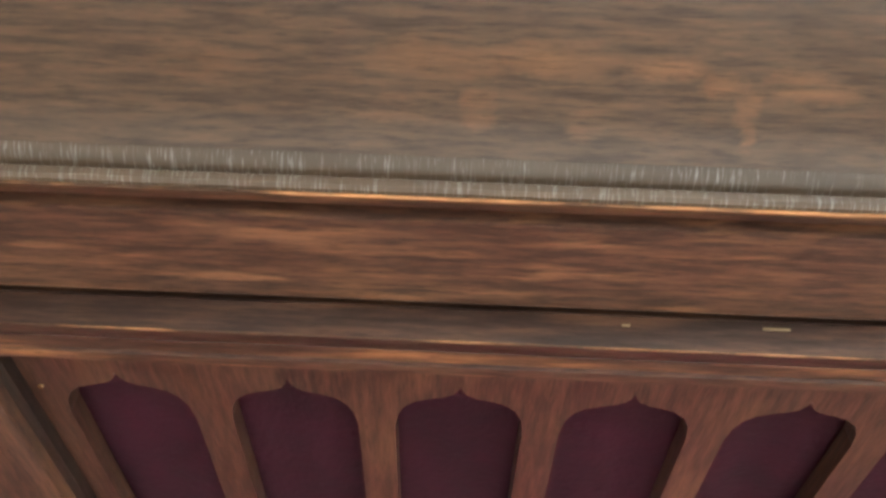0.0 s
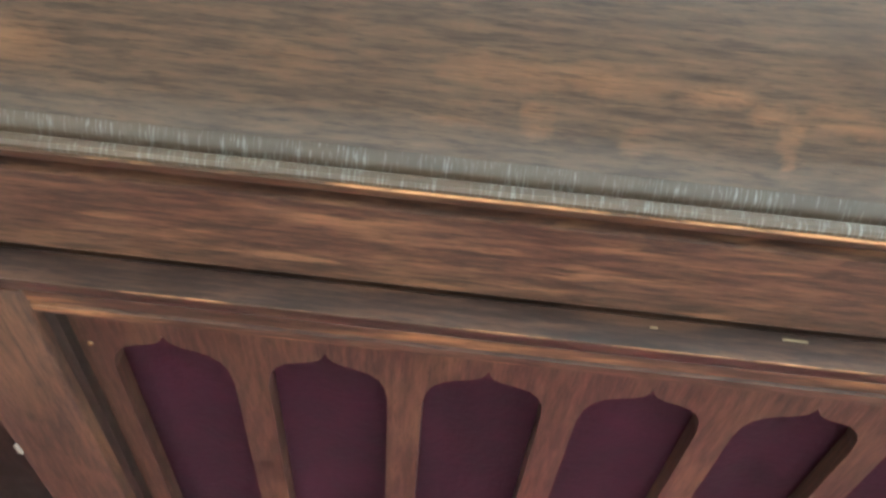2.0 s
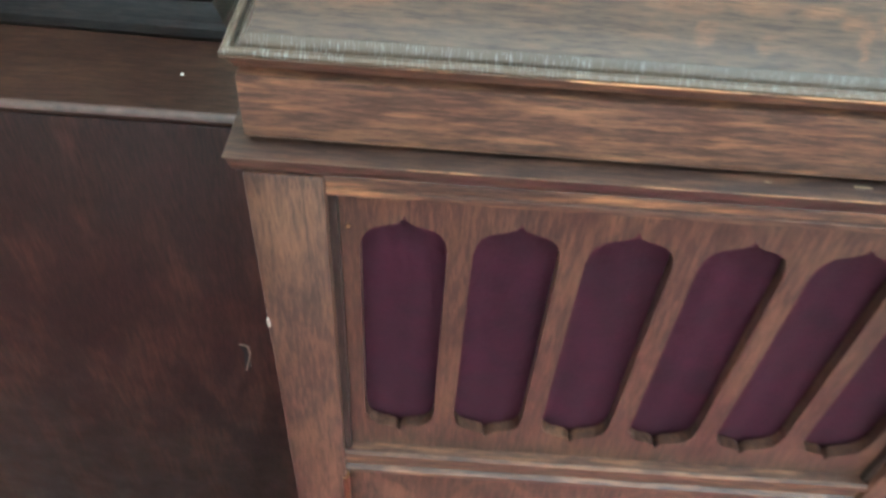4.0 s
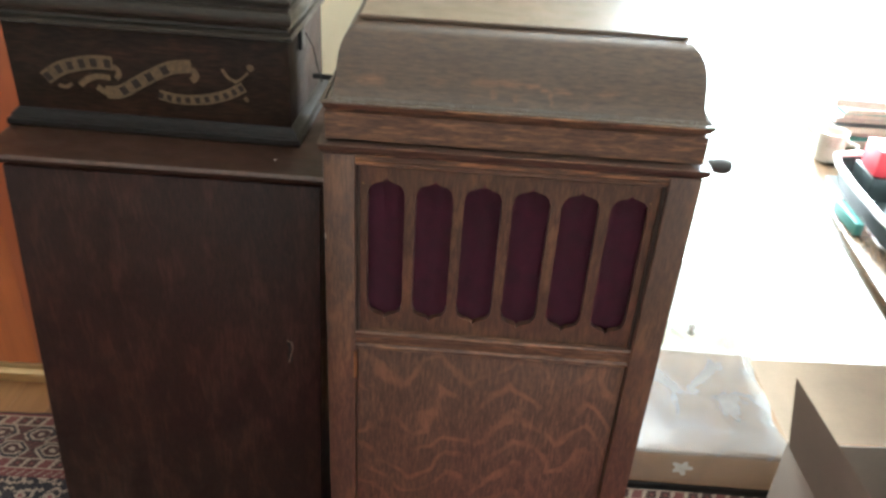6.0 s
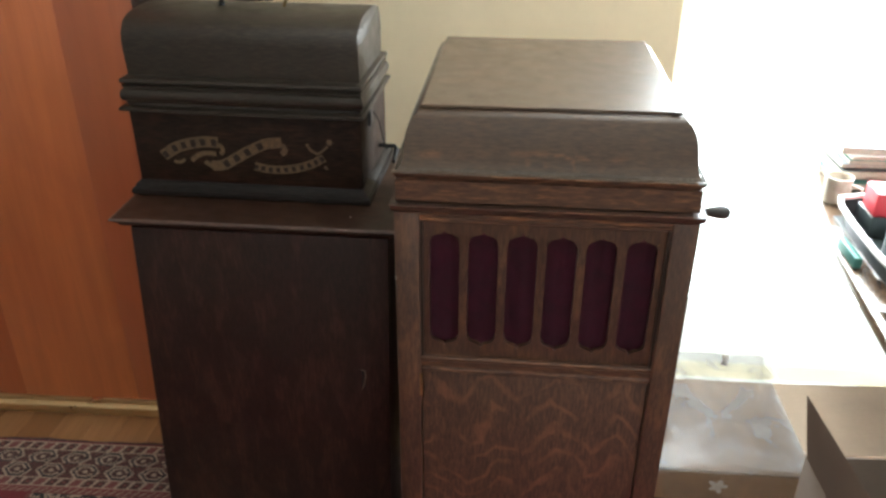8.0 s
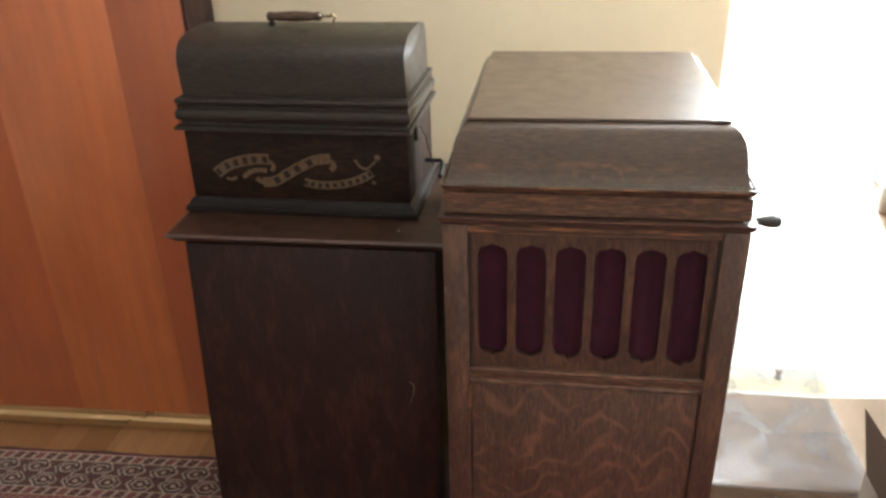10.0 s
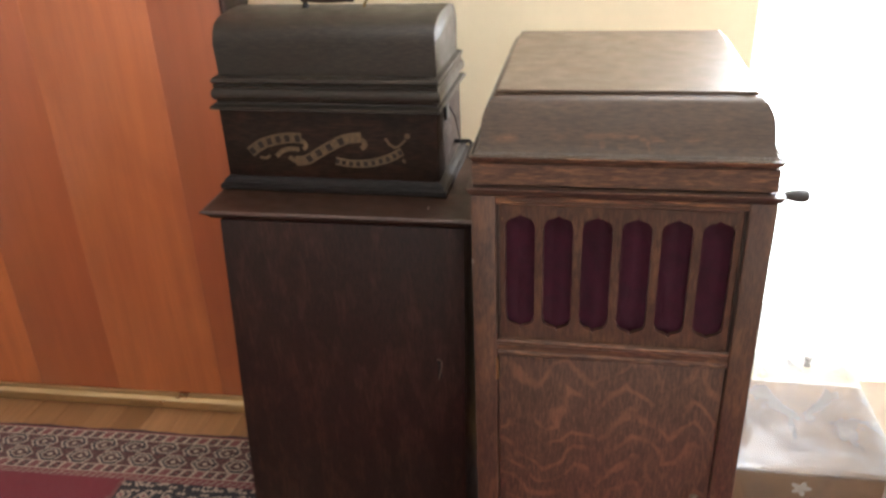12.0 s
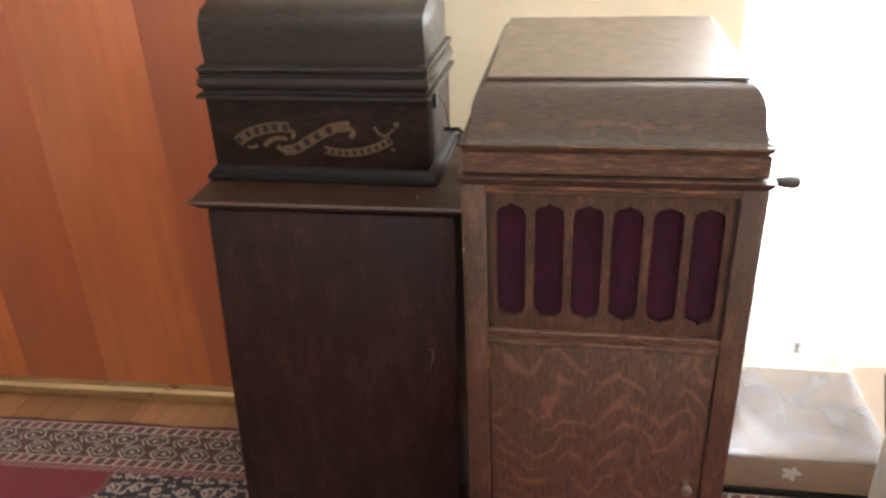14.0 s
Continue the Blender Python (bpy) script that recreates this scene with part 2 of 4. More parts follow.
def veneer(name, lo, hi):
    """Orange cherry veneer with a soft upright figure; each leaf has its own tone."""
    m = Nodes(name)
    v = m.coords((1, 1, 0.05))
    f = m.noise(v, 26, 5, 0.6, 0.4)
    info = m.n("ObjectInfo")
    a = m.ramp(info.outputs["Random"], [(0.0, lo), (1.0, hi)])
    b = m.mix(m.ramp(f, [(0.3, gray(0.0)), (0.75, gray(0.45))]), a, (0.27, 0.070, 0.026))
    cloud = m.noise(m.coords((1, 1, 0.45)), 5.5, 3, 0.55, 0.6)
    b = m.mix(m.ramp(cloud, [(0.34, gray(0.0)), (0.68, gray(0.42))]), b, (0.31, 0.082, 0.028))
    m.base(m.mix(m.ramp(m.noise(v, 240, 2), [(0.55, gray(0.0)), (0.8, gray(0.25))]), b, (0.26, 0.09, 0.035)))
    m.rough(m.ramp(m.noise(m.coords((1, 1, 1)), 8, 4), [(0.3, gray(0.3)), (0.7, gray(0.42))]))
    m.b.inputs["Coat Weight"].default_value = 0.7
    m.b.inputs["Coat Roughness"].default_value = 0.22
    return m.m


def parquet():
    m = Nodes("oak_floor")
    v = m.coords((1, 0.06, 1), 9.0)
    f = m.noise(v, 70, 5, 0.6)
    info = m.n("ObjectInfo")
    a = m.ramp(info.outputs["Random"], [(0.0, (0.26, 0.122, 0.048)), (1.0, (0.42, 0.215, 0.094))])
    m.base(m.mix(m.ramp(f, [(0.35, gray(0.0)), (0.75, gray(0.55))]), a, (0.20, 0.10, 0.04)))
    m.rough(0.38)
    return m.m


def glass(name, rough=0.02, alpha=0.03, tint=(0.95, 0.97, 0.96)):
    """Thin clear sheet: mostly seen through, with a gloss."""
    m = Nodes(name)
    tr = m.n("BsdfTransparent")
    tr.inputs[0].default_value = (*tint, 1.0)
    gl = m.n("BsdfGlossy", Roughness=rough)
    mx = m.n("MixShader")
    mx.inputs[0].default_value = alpha
    m.l(tr.outputs[0], mx.inputs[1])
    m.l(gl.outputs[0], mx.inputs[2])
    m.l(mx.outputs[0], m.t.nodes["Material Output"].inputs[0])
    return m.m


def cloudy_film(name, white, lo, hi):
    """Milky, crinkled polythene that lets some of what is under it show."""
    m = Nodes(name)
    m.base(white)
    m.rough(0.28)
    tr = m.n("BsdfTransparent")
    fac = m.ramp(m.noise(m.coords((1, 1, 1)), 9, 4, 0.6, 0.8), [(0.3, gray(lo)), (0.75, gray(hi))])
    mx = m.n("MixShader")
    m.l(fac, mx.inputs[0])
    m.l(tr.outputs[0], mx.inputs[1])
    m.l(m.b.outputs[0], mx.inputs[2])
    m.l(mx.outputs[0], m.t.nodes["Material Output"].inputs[0])
    m.bump(m.noise(m.coords((1, 1, 1)), 22, 4, 0.6, 1.5), 0.35, 0.004)
    return m.m


def worn_lip():
    """Oak nosing whose finish is scratched through in short pale ticks across the edge."""
    m = Nodes("worn_oak_edge")
    v = m.coords((0.06, 1, 1))
    f = m.noise(v, 95, 6, 0.6)
    col = m.ramp(f, [(0.3, (0.045, 0.031, 0.020)), (0.7, (0.086, 0.055, 0.033))])
    ticks = m.ramp(m.noise(m.coords((1.0, 0.10, 0.10)), 1500, 2, 0.5), [(0.53, gray(0.0)), (0.66, gray(0.30))])
    where = m.ramp(m.noise(m.coords((1, 1.6, 1.6)), 70, 4, 0.7), [(0.36, gray(0.12)), (0.62, gray(0.9))])
    m.base(m.mix(m.mix(1.0, ticks, where, "MULTIPLY"), col, (0.44, 0.46, 0.43)))
    m.rough(0.42)
    m.b.inputs["Coat Weight"].default_value = 0.1
    return m.m


def bare_edge():
    """Arris rubbed through to orange wood in broken stretches."""
    m = Nodes("bare_oak_edge")
    f = m.ramp(m.noise(m.coords((0.35, 1, 1)), 60, 6, 0.7), [(0.49, gray(0.0)), (0.64, gray(1.0))])
    m.base(m.mix(f, (0.075, 0.043, 0.026), (0.46, 0.23, 0.10)))
    m.rough(0.36)
    return m.m


BARE = bare_edge()
VENEER = veneer("cherry_veneer_light", (0.55, 0.160, 0.050), (0.58, 0.172, 0.054))
VENEER_DARK = veneer("cherry_veneer_dark", (0.43, 0.114, 0.040), (0.46, 0.124, 0.043))
PARQUET, GLASS, FILM, LIP = parquet(), glass("window_glass"), cloudy_film("milky_polythene", (0.22, 0.22, 0.225), 0.35, 0.70), worn_lip()
FILM_FRONT = cloudy_film("printed_polythene", (0.62, 0.55, 0.47), 0.04, 0.26)
glow = Nodes("hazy_sky")
glow.base((0.8, 0.8, 0.8))
glow.b.inputs["Emission Color"].default_value = (0.94, 0.97, 1.0, 1.0)
glow.b.inputs["Emission Strength"].default_value = 4.0
SKY_GLOW = glow.m
RUG_COLOURS = [plain("rug_" + n, c, 0.95, 0.0, 0.3, 160, 0.6, 0.2) for n, c in (
    ("crimson", (0.19, 0.014, 0.026)), ("ivory", (0.44, 0.345, 0.265)), ("navy", (0.017, 0.015, 0.021)),
    ("rose", (0.19, 0.055, 0.05)), ("brown", (0.060, 0.020, 0.018)))]


# ---- building helpers ----
def thing(name, loc, label, category, turn=0.0, group="", kind=""):
    ob = new(name)
    ob.matrix_basis = pose(*loc, 0, 0, turn)
    ob.empty_display_size = 0.05
    return tagged(ob, label, category, group, kind)


def finish(name, bm, material, sharp=32):
    """Mesh data; sharp 0 leaves the faces flat."""
    bmesh.ops.recalc_face_normals(bm, faces=bm.faces)
    me = bpy.data.meshes.new(name)
    bm.to_mesh(me)
    bm.free()
    for mat in material if isinstance(material, (list, tuple)) else [material]:
        me.materials.append(mat)
    if sharp:
        me.polygons.foreach_set("use_smooth", [True] * len(me.polygons))
        me.set_sharp_from_angle(angle=radians(sharp))
    return me


def part(name, bm, material, parent, label="", sharp=32):
    """One mesh under a thing or a part. Places are given in the world, as if the thing were not turned."""
    root = parent
    while root.parent:
        root = root.parent
    bmesh.ops.translate(bm, verts=bm.verts, vec=-root.matrix_basis.translation)
    ob = new(name, finish(name, bm, material, sharp))
    ob.parent = parent
    return tagged(ob, label)


def solo(name, bm, material, label, category="", kind="", base=(0, 0, 0), group=""):
    bmesh.ops.translate(bm, verts=bm.verts, vec=-Vector(base))
    ob = new(name, finish(name, bm, material))
    ob.location = base
    return tagged(ob, label, category, group, kind)


def box(x0, x1, y0, y1, z0, z1, bevel=0.0, bm=None, segs=2):
    bm = bm or bmesh.new()
    made = bmesh.ops.create_cube(bm, size=1.0)["verts"]
    bmesh.ops.scale(bm, verts=made, vec=(x1 - x0, y1 - y0, z1 - z0))
    bmesh.ops.translate(bm, verts=made, vec=((x0 + x1) / 2, (y0 + y1) / 2, (z0 + z1) / 2))
    if bevel:
        edges = list({e for v in made for e in v.link_edges})
        bmesh.ops.bevel(bm, geom=edges, offset=bevel, segments=segs, profile=0.5, affect="EDGES")
    return bm


def rings(x0, x1, y0, y1, profile, bm=None, fx=1.0, fy=1.0, back=None):
    """A rectangle swept up through (outset, height) rows: mitred mouldings, lids and slabs."""
    bm = bm or bmesh.new()
    back = fy if back is None else back
    loops = []
    for out, z in profile:
        a, f, b = out * fx, out * fy, out * back
        loops.append([bm.verts.new(p) for p in ((x0 - a, y0 - f, z), (x1 + a, y0 - f, z), (x1 + a, y1 + b, z), (x0 - a, y1 + b, z))])
    for lo, hi in zip(loops, loops[1:]):
        for i in range(4):
            bm.faces.new((lo[i], lo[(i + 1) % 4], hi[(i + 1) % 4], hi[i]))
    bm.faces.new(loops[0][::-1])
    bm.faces.new(loops[-1])
    return bm


def lathe(profile, centre, axis="z", segs=20, bm=None):
    """A turned form: (radius, height) rows round an axis through centre."""
    bm = bm or bmesh.new()
    turn = {"z": Matrix.Identity(3), "x": Matrix.Rotation(radians(90), 3, "Y"), "y": Matrix.Rotation(radians(-90), 3, "X")}[axis]
    loops = []
    for r, h in profile:
        loops.append([bm.verts.new(Vector(centre) + turn @ Vector((r * math.cos(a), r * math.sin(a), h))) for a in (math.tau * i / segs for i in range(segs))])
    for lo, hi in zip(loops, loops[1:]):
        for i in range(segs):
            bm.faces.new((lo[i], lo[(i + 1) % segs], hi[(i + 1) % segs], hi[i]))
    bm.faces.new(loops[0][::-1])
    bm.faces.new(loops[-1])
    return bm


def tube(points, r, segs=8, bm=None):
    bm = bm or bmesh.new()
    pts = [Vector(p) for p in points]
    loops = []
    for i, p in enumerate(pts):
        d = (pts[min(i + 1, len(pts) - 1)] - pts[max(i - 1, 0)]).normalized()
        u = d.cross(Vector((0, 0, 1)) if abs(d.z) < 0.9 else Vector((1, 0, 0))).normalized()
        w = d.cross(u)
        loops.append([bm.verts.new(p + r * (math.cos(a) * u + math.sin(a) * w)) for a in (math.tau * k / segs for k in range(segs))])
    for lo, hi in zip(loops, loops[1:]):
        for k in range(segs):
            bm.faces.new((lo[k], lo[(k + 1) % segs], hi[(k + 1) % segs], hi[k]))
    bm.faces.new(loops[0][::-1])
    bm.faces.new(loops[-1])
    return bm


def prism(outline, y0, y1, bm=None):
    """An outline in x and z given depth along y."""
    bm = bm or bmesh.new()
    a = [bm.verts.new((x, y0, z)) for x, z in outline]
    b = [bm.verts.new((x, y1, z)) for x, z in outline]
    n = len(a)
    for i in range(n):
        bm.faces.new((a[i], a[(i + 1) % n], b[(i + 1) % n], b[i]))
    bm.faces.new(a[::-1])
    bm.faces.new(b)
    return bm


# ---- the room ----
ROOM_X0, ROOM_X1, ROOM_Y0, ROOM_Z = -2.3, 2.3, -3.2, 2.5
WALL_Y = WIN_Y


def wall(name, label, *boxes):
    bm = bmesh.new()
    for b in boxes:
        box(*b, bm=bm)
    return solo(name, bm, CREAM if name == "wall_north" else ROOM_WHITE, label, "wall", "structure")


wall("wall_north", "cream painted wall behind the talking machines",
     (ROOM_X0, WIN_X0, WALL_Y, WALL_Y + 0.2, 0, ROOM_Z),
     (WIN_X1, ROOM_X1, WALL_Y, WALL_Y + 0.2, 0, ROOM_Z),
     (WIN_X0, WIN_X1, WALL_Y, WALL_Y + 0.2, WIN_Z1, ROOM_Z),
     (WIN_X0, WIN_X1, WALL_Y, WALL_Y + 0.2, 0, WIN_Z0))
wall("wall_south", "plain cream wall of the room", (ROOM_X0 - 0.2, ROOM_X1 + 0.2, ROOM_Y0 - 0.2, ROOM_Y0, 0, ROOM_Z))
wall("wall_west", "plain cream wall of the room", (ROOM_X0 - 0.2, ROOM_X0, ROOM_Y0, WALL_Y + 0.2, 0, ROOM_Z))
wall("wall_east", "plain cream wall of the room", (ROOM_X1, ROOM_X1 + 0.2, ROOM_Y0, WALL_Y + 0.2, 0, ROOM_Z))
solo("ceiling", box(ROOM_X0 - 0.2, ROOM_X1 + 0.2, ROOM_Y0 - 0.2, WALL_Y + 0.2, ROOM_Z, ROOM_Z + 0.15), CEIL, "plain white painted ceiling", "ceiling", "structure")
solo("backdrop", box(-0.6, 5.5, 1.75, 1.80, -0.2, 1.25), SKY_GLOW, "hazy bright sky beyond the window", "sky", "structure")
solo("ground", box(-40, 40, -40, 40, -0.3, -0.22), ROOM_WHITE, "pale ground outside the house", "ground", "structure")


def glazed_door():
    win = thing("window_1", ((WIN_X0 + WIN_X1) / 2, WIN_Y, WIN_Z0), "white framed glazed door flooded with daylight", "window", kind="structure")
    w, d0, d1 = 0.05, WIN_Y + 0.04, WIN_Y + 0.10
    mid = (WIN_X0 + WIN_X1) / 2
    bm = bmesh.new()
    for a in ((WIN_X0, WIN_X0 + 0.03, d0, d1, WIN_Z0, WIN_Z1), (WIN_X1 - w, WIN_X1, d0, d1, WIN_Z0, WIN_Z1),
              (WIN_X0 + 0.03, WIN_X1 - w, d0, d1, WIN_Z1 - w, WIN_Z1), (WIN_X0 + 0.03, WIN_X1 - w, d0, d1, WIN_Z0, WIN_Z0 + 0.02)):
        box(*a, 0.006, bm=bm)
    part("window_frame", bm, WHITE, win)
    pane = part("pane", box(WIN_X0 + 0.03, WIN_X1 - w, d0 + 0.025, d0 + 0.031, WIN_Z0 + 0.02, WIN_Z1 - w), GLASS, win)
    pane.visible_shadow = False


glazed_door()


def wardrobe_front():
    """Cherry veneered sliding front on a brass-faced bottom rail."""
    loc = (-0.732, 0.598, 0.0)
    w = thing("wardrobe", loc, "cherry veneered built-in wardrobe front with brass rail", "wardrobe", 1.6)
    x1, y0 = loc[0], loc[1]
    part("carcass", box(x1 - 1.50, x1 - 0.004, y0 + 0.024, y0 + 0.15, 0.0, 2.3), VENEER, w)
    cuts = [-1.50, -0.745, -0.495, -0.175, 0.0]
    for i, (a, b) in enumerate(zip(cuts, cuts[1:])):
        part("veneer_leaf", box(x1 + a + 0.0002, x1 + b - 0.0002, y0, y0 + 0.022, 0.062, 2.3, 0.0004), VENEER_DARK if i % 2 else VENEER, w)
    part("edge_strip", box(x1 + 0.0015, x1 + 0.011, y0 - 0.003, y0 + 0.15, 0.0, 2.3, 0.003), DARK_Z, w, "dark upright edging strip")
    bm = bmesh.new()
    prof = [(0.004, 0.0), (0.002, 0.0), (0.002, 0.013), (-0.006, 0.016), (-0.014, 0.022), (-0.017, 0.031), (-0.015, 0.040), (-0.009, 0.046), (-0.004, 0.0475), (-0.004, 0.054), (-0.003, 0.058), (0.004, 0.0605)]
    a = [bm.verts.new((x1 - 1.50, y0 + p, z)) for p, z in prof]
    b = [bm.verts.new((x1, y0 + p, z)) for p, z in prof]
    for i in range(len(prof)):
        j = (i + 1) % len(prof)
        bm.faces.new((a[i], a[j], b[j], b[i]))
    bm.faces.new(a[::-1])
    bm.faces.new(b)
    part("bottom_rail", bm, STRIP, w, "moulded brass coloured bottom rail")


wardrobe_front()

# ---- gramophone cabinet ----
PITCH = 0.060
CX0, CX1, CY1 = -0.0745, 0.3755, 0.47      # carcass


def fretwork():
    """The grille board: six tall openings with ogee ends."""
    bm = bmesh.new()
    half = [(0.0, 0.1065), (0.0009, 0.1040), (0.0024, 0.1018), (0.0060, 0.0998), (0.0110, 0.0985), (0.0160, 0.0965), (0.0198, 0.0930), (0.0220, 0.0880), (0.0232, 0.0800)]
    xs = [-x for x, _ in reversed(half)] + [x for x, _ in half[1:]]
    hs = [h for _, h in reversed(half)] + [h for _, h in half[1:]]
    zc, z0, z1, f, b = 0.8275, 0.698, 0.952, 0.0, 0.0085

    def quad(p, q, r, s):
        bm.faces.new([bm.verts.new(v) for v in (p, q, r, s)])

    def slab(xa, xb, za, zb, zc2, zd):
        for y in (f, b):
            quad((xa, y, za), (xb, y, zb), (xb, y, zd), (xa, y, zc2))

    left, right = -0.040, 0.340
    w = half[-1][0]
    edges = [left]
    for k in range(6):
        c = k * PITCH
        edges += [c - w, c + w]
        for (xa, ha), (xb, hb) in zip(list(zip(xs, hs)), list(zip(xs, hs))[1:]):
            slab(c + xa, c + xb, zc + ha, zc + hb, z1, z1)
            slab(c + xa, c + xb, z0, z0, zc - ha, zc - hb)
            for s in (1, -1):
                quad((c + xa, f, zc + s * ha), (c + xb, f, zc + s * hb), (c + xb, b, zc + s * hb), (c + xa, b, zc + s * ha))
        for x in (c - w, c + w):
            quad((x, f, zc - half[-1][1]), (x, b, zc - half[-1][1]), (x, b, zc + half[-1][1]), (x, f, zc + half[-1][1]))
    edges.append(right)
    for a, c in zip(edges[::2], edges[1::2]):
        slab(a, c, z0, z0, z1, z1)
    bmesh.ops.remove_doubles(bm, verts=bm.verts, dist=0.00005)
    return bm


SCALE, HUB = 1 / 1.065, Vector((0.08, -1.125, 1.45))
SCALE_RECORD = 1.013
FOOT = HUB.z * (1 - 1 / SCALE)      # height that comes to lie on the floor


def true_size(root, k):
    """Sets a thing that was drawn a little large or small to its true size from one fixed point."""
    m = root.matrix_basis.copy()
    m.translation = HUB + k * (m.translation - HUB)
    root.matrix_basis = m @ Matrix.Diagonal((k, k, k, 1.0))


def gramophone():
    g = thing("gramophone_cabinet", (0.15, 0.2, 0.0), "upright fumed oak gramophone cabinet with fretwork grille over maroon cloth", "gramophone")
    # carcass: sides, back, floor and the board behind the grille
    bm = bmesh.new()
    box(CX0, CX0 + 0.016, 0.012, CY1, FOOT + 0.05, 0.9660, 0.001, bm)
    box(CX1 - 0.016, CX1, 0.012, CY1, FOOT + 0.05, 0.9660, 0.001, bm)
    box(CX0 + 0.016, CX1 - 0.016, CY1 - 0.01, CY1, FOOT + 0.05, 0.9660, 0, bm)
    box(CX0 + 0.016, CX1 - 0.016, 0.03, CY1 - 0.01, FOOT + 0.06, FOOT + 0.08, 0, bm)
    part("body", bm, OAK_Z, g)
    for x in (-0.0765, 0.3375):
        part("post", box(x, x + 0.039, -0.011, 0.030, FOOT, 0.9662, 0.0025), OAK_Z, g)
    part("plinth", rings(CX0, CX1, 0.0, CY1, [(0.008, FOOT), (0.008, FOOT + 0.07), (0.004, FOOT + 0.08), (0.0, FOOT + 0.085)]), OAK_X, g)
    part("grille", fretwork(), OAK_Z, g, "oak fretwork with six ogee-ended openings", 0)
    bm = bmesh.new()
    n = 96
    rows = [[bm.verts.new((-0.036 + 0.372 * i / n, 0.0106 + 0.0007 * math.sin(i * 0.9) + 0.0006 * math.sin(i * 0.37), z)) for i in range(n + 1)] for z in (0.70, 0.950)]
    for i in range(n):
        bm.faces.new((rows[0][i], rows[0][i + 1], rows[1][i + 1], rows[1][i]))
    bmesh.ops.solidify(bm, geom=bm.faces[:], thickness=0.001)
    part("grille_cloth", bm, CLOTH, g, "maroon cloth stretched behind the grille")
    # reeded rail over the grille and rail between grille and door
    def rail(z0, z1, out, name, wood):
        prof = [(0.030, z0), (-out * 0.5, z0), (-out, z0 + 0.003), (-out, z0 + 0.007), (-out * 0.6, z0 + 0.009), (-out * 0.6, z1 - 0.010), (-out, z1 - 0.007), (-out, z1 - 0.002), (-out * 0.8, z1), (0.030, z1)]
        bm = bmesh.new()
        a = [bm.verts.new((-0.038, y, z)) for y, z in prof]
        b = [bm.verts.new((0.338, y, z)) for y, z in prof]
        for i in range(len(prof)):
            j = (i + 1) % len(prof)
            bm.faces.new((a[i], a[j], b[j], b[i]))
        bm.faces.new(a[::-1])
        bm.faces.new(b)
        part(name, bm, wood, g)
    rail(0.9500, 0.9662, 0.0085, "top_rail", OAK_RAIL)
    rail(0.672, 0.703, 0.009, "middle_rail", OAK_SKIRT)
    # ledge face and top carry the lid's shade in a darker oak
    part("ledge", rings(CX0, CX1, -0.0065, CY1, [(0.000, 0.9664), (0.0035, 0.9672), (0.0058, 0.970), (0.0066, 0.9735), (0.0074, 0.9772)]), OAK_LEDGE_SHADED, g, "moulded oak ledge under the lid, darkened with painted shade")
    # thin strip paints the edge highlight together with the rubbed orange wood
    part("worn_edge", rings(CX0, CX1, -0.0065, CY1, [(0.0075, 0.9773), (0.0084, 0.9778), (0.0083, 0.9784)]), BARE, g, "ledge edge rubbed to orange oak, with its highlight painted in")
    part("ledge_top", rings(CX0, CX1, -0.0065, CY1, [(0.0082, 0.9785), (0.006, 0.9792), (-0.003, 0.9796), (-0.006, 0.9770), (-0.014, 0.9770)]), OAK_LEDGE_SHADED, g)
    # dark strips added to paint the shade in the corners between the posts and the grille
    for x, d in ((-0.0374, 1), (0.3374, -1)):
        part("bead", prism([(x, 0.7035), (x + d * 0.0042, 0.7035), (x + d * 0.0042, 0.9498), (x, 0.9498)], -0.0052, -0.0003), OAK_SHADE, g, "narrow dark strip standing for the shade beside the grille")
    # hinged lid
    LY = -0.004
    lid = part("lid", rings(-0.074, 0.374, LY, CY1, [(-0.012, 0.9775), (-0.012, 0.9812), (-0.0012, 0.9814), (0.0, 0.983), (0.0, 1.0158), (-0.0016, 1.0166), (-0.0045, 1.0178), (-0.0045, 1.0196), (-0.0004, 1.0204), (0.0008, 1.0228), (0.0024, 1.0260)]), OAK_SKIRT, g, "hinged lid with a deep straight skirt")
    part("lip_edge", rings(-0.074, 0.374, LY, CY1, [(0.0026, 1.0262), (0.0040, 1.0268), (0.0045, 1.0278)]), BARE, lid, "nosing rubbed to bare orange oak")
    part("lip", rings(-0.074, 0.374, LY, CY1, [(0.0044, 1.0279), (0.0046, 1.0292), (0.0036, 1.0304), (0.0012, 1.0310), (0.0002, 1.0304), (-0.0006, 1.0270), (-0.0018, 1.0270), (-0.0024, 1.0300), (-0.0032, 1.0318), (-0.0046, 1.0335), (-0.0060, 1.0346)], fy=0.8), LIP, lid, "scratched and worn nosing of the lid")
    part("dome", rings(-0.074, 0.374, LY, CY1, [(-0.0063, 1.0347), (-0.0085, 1.0385), (-0.0105, 1.046), (-0.0120, 1.056), (-0.0135, 1.070), (-0.0155, 1.084), (-0.0195, 1.097), (-0.0265, 1.109), (-0.036, 1.1168), (-0.042, 1.1186)], fy=0.66, back=0.7), OAK_LID, lid, "shaped lid front with pale ray figure")
    part("top_board", rings(-0.077, 0.374, LY, CY1, [(-0.0425, 1.1190), (-0.0405, 1.1200), (-0.0400, 1.1225), (-0.0415, 1.1240)], fy=0.66, back=0.7), OAK_TOP, lid)
    # door with knob and hinges
    door = part("door", box(-0.0365, 0.3365, -0.004, 0.016, FOOT + 0.088, 0.6705, 0.002), OAK_DOOR, g, "flame figured quarter-sawn oak door")
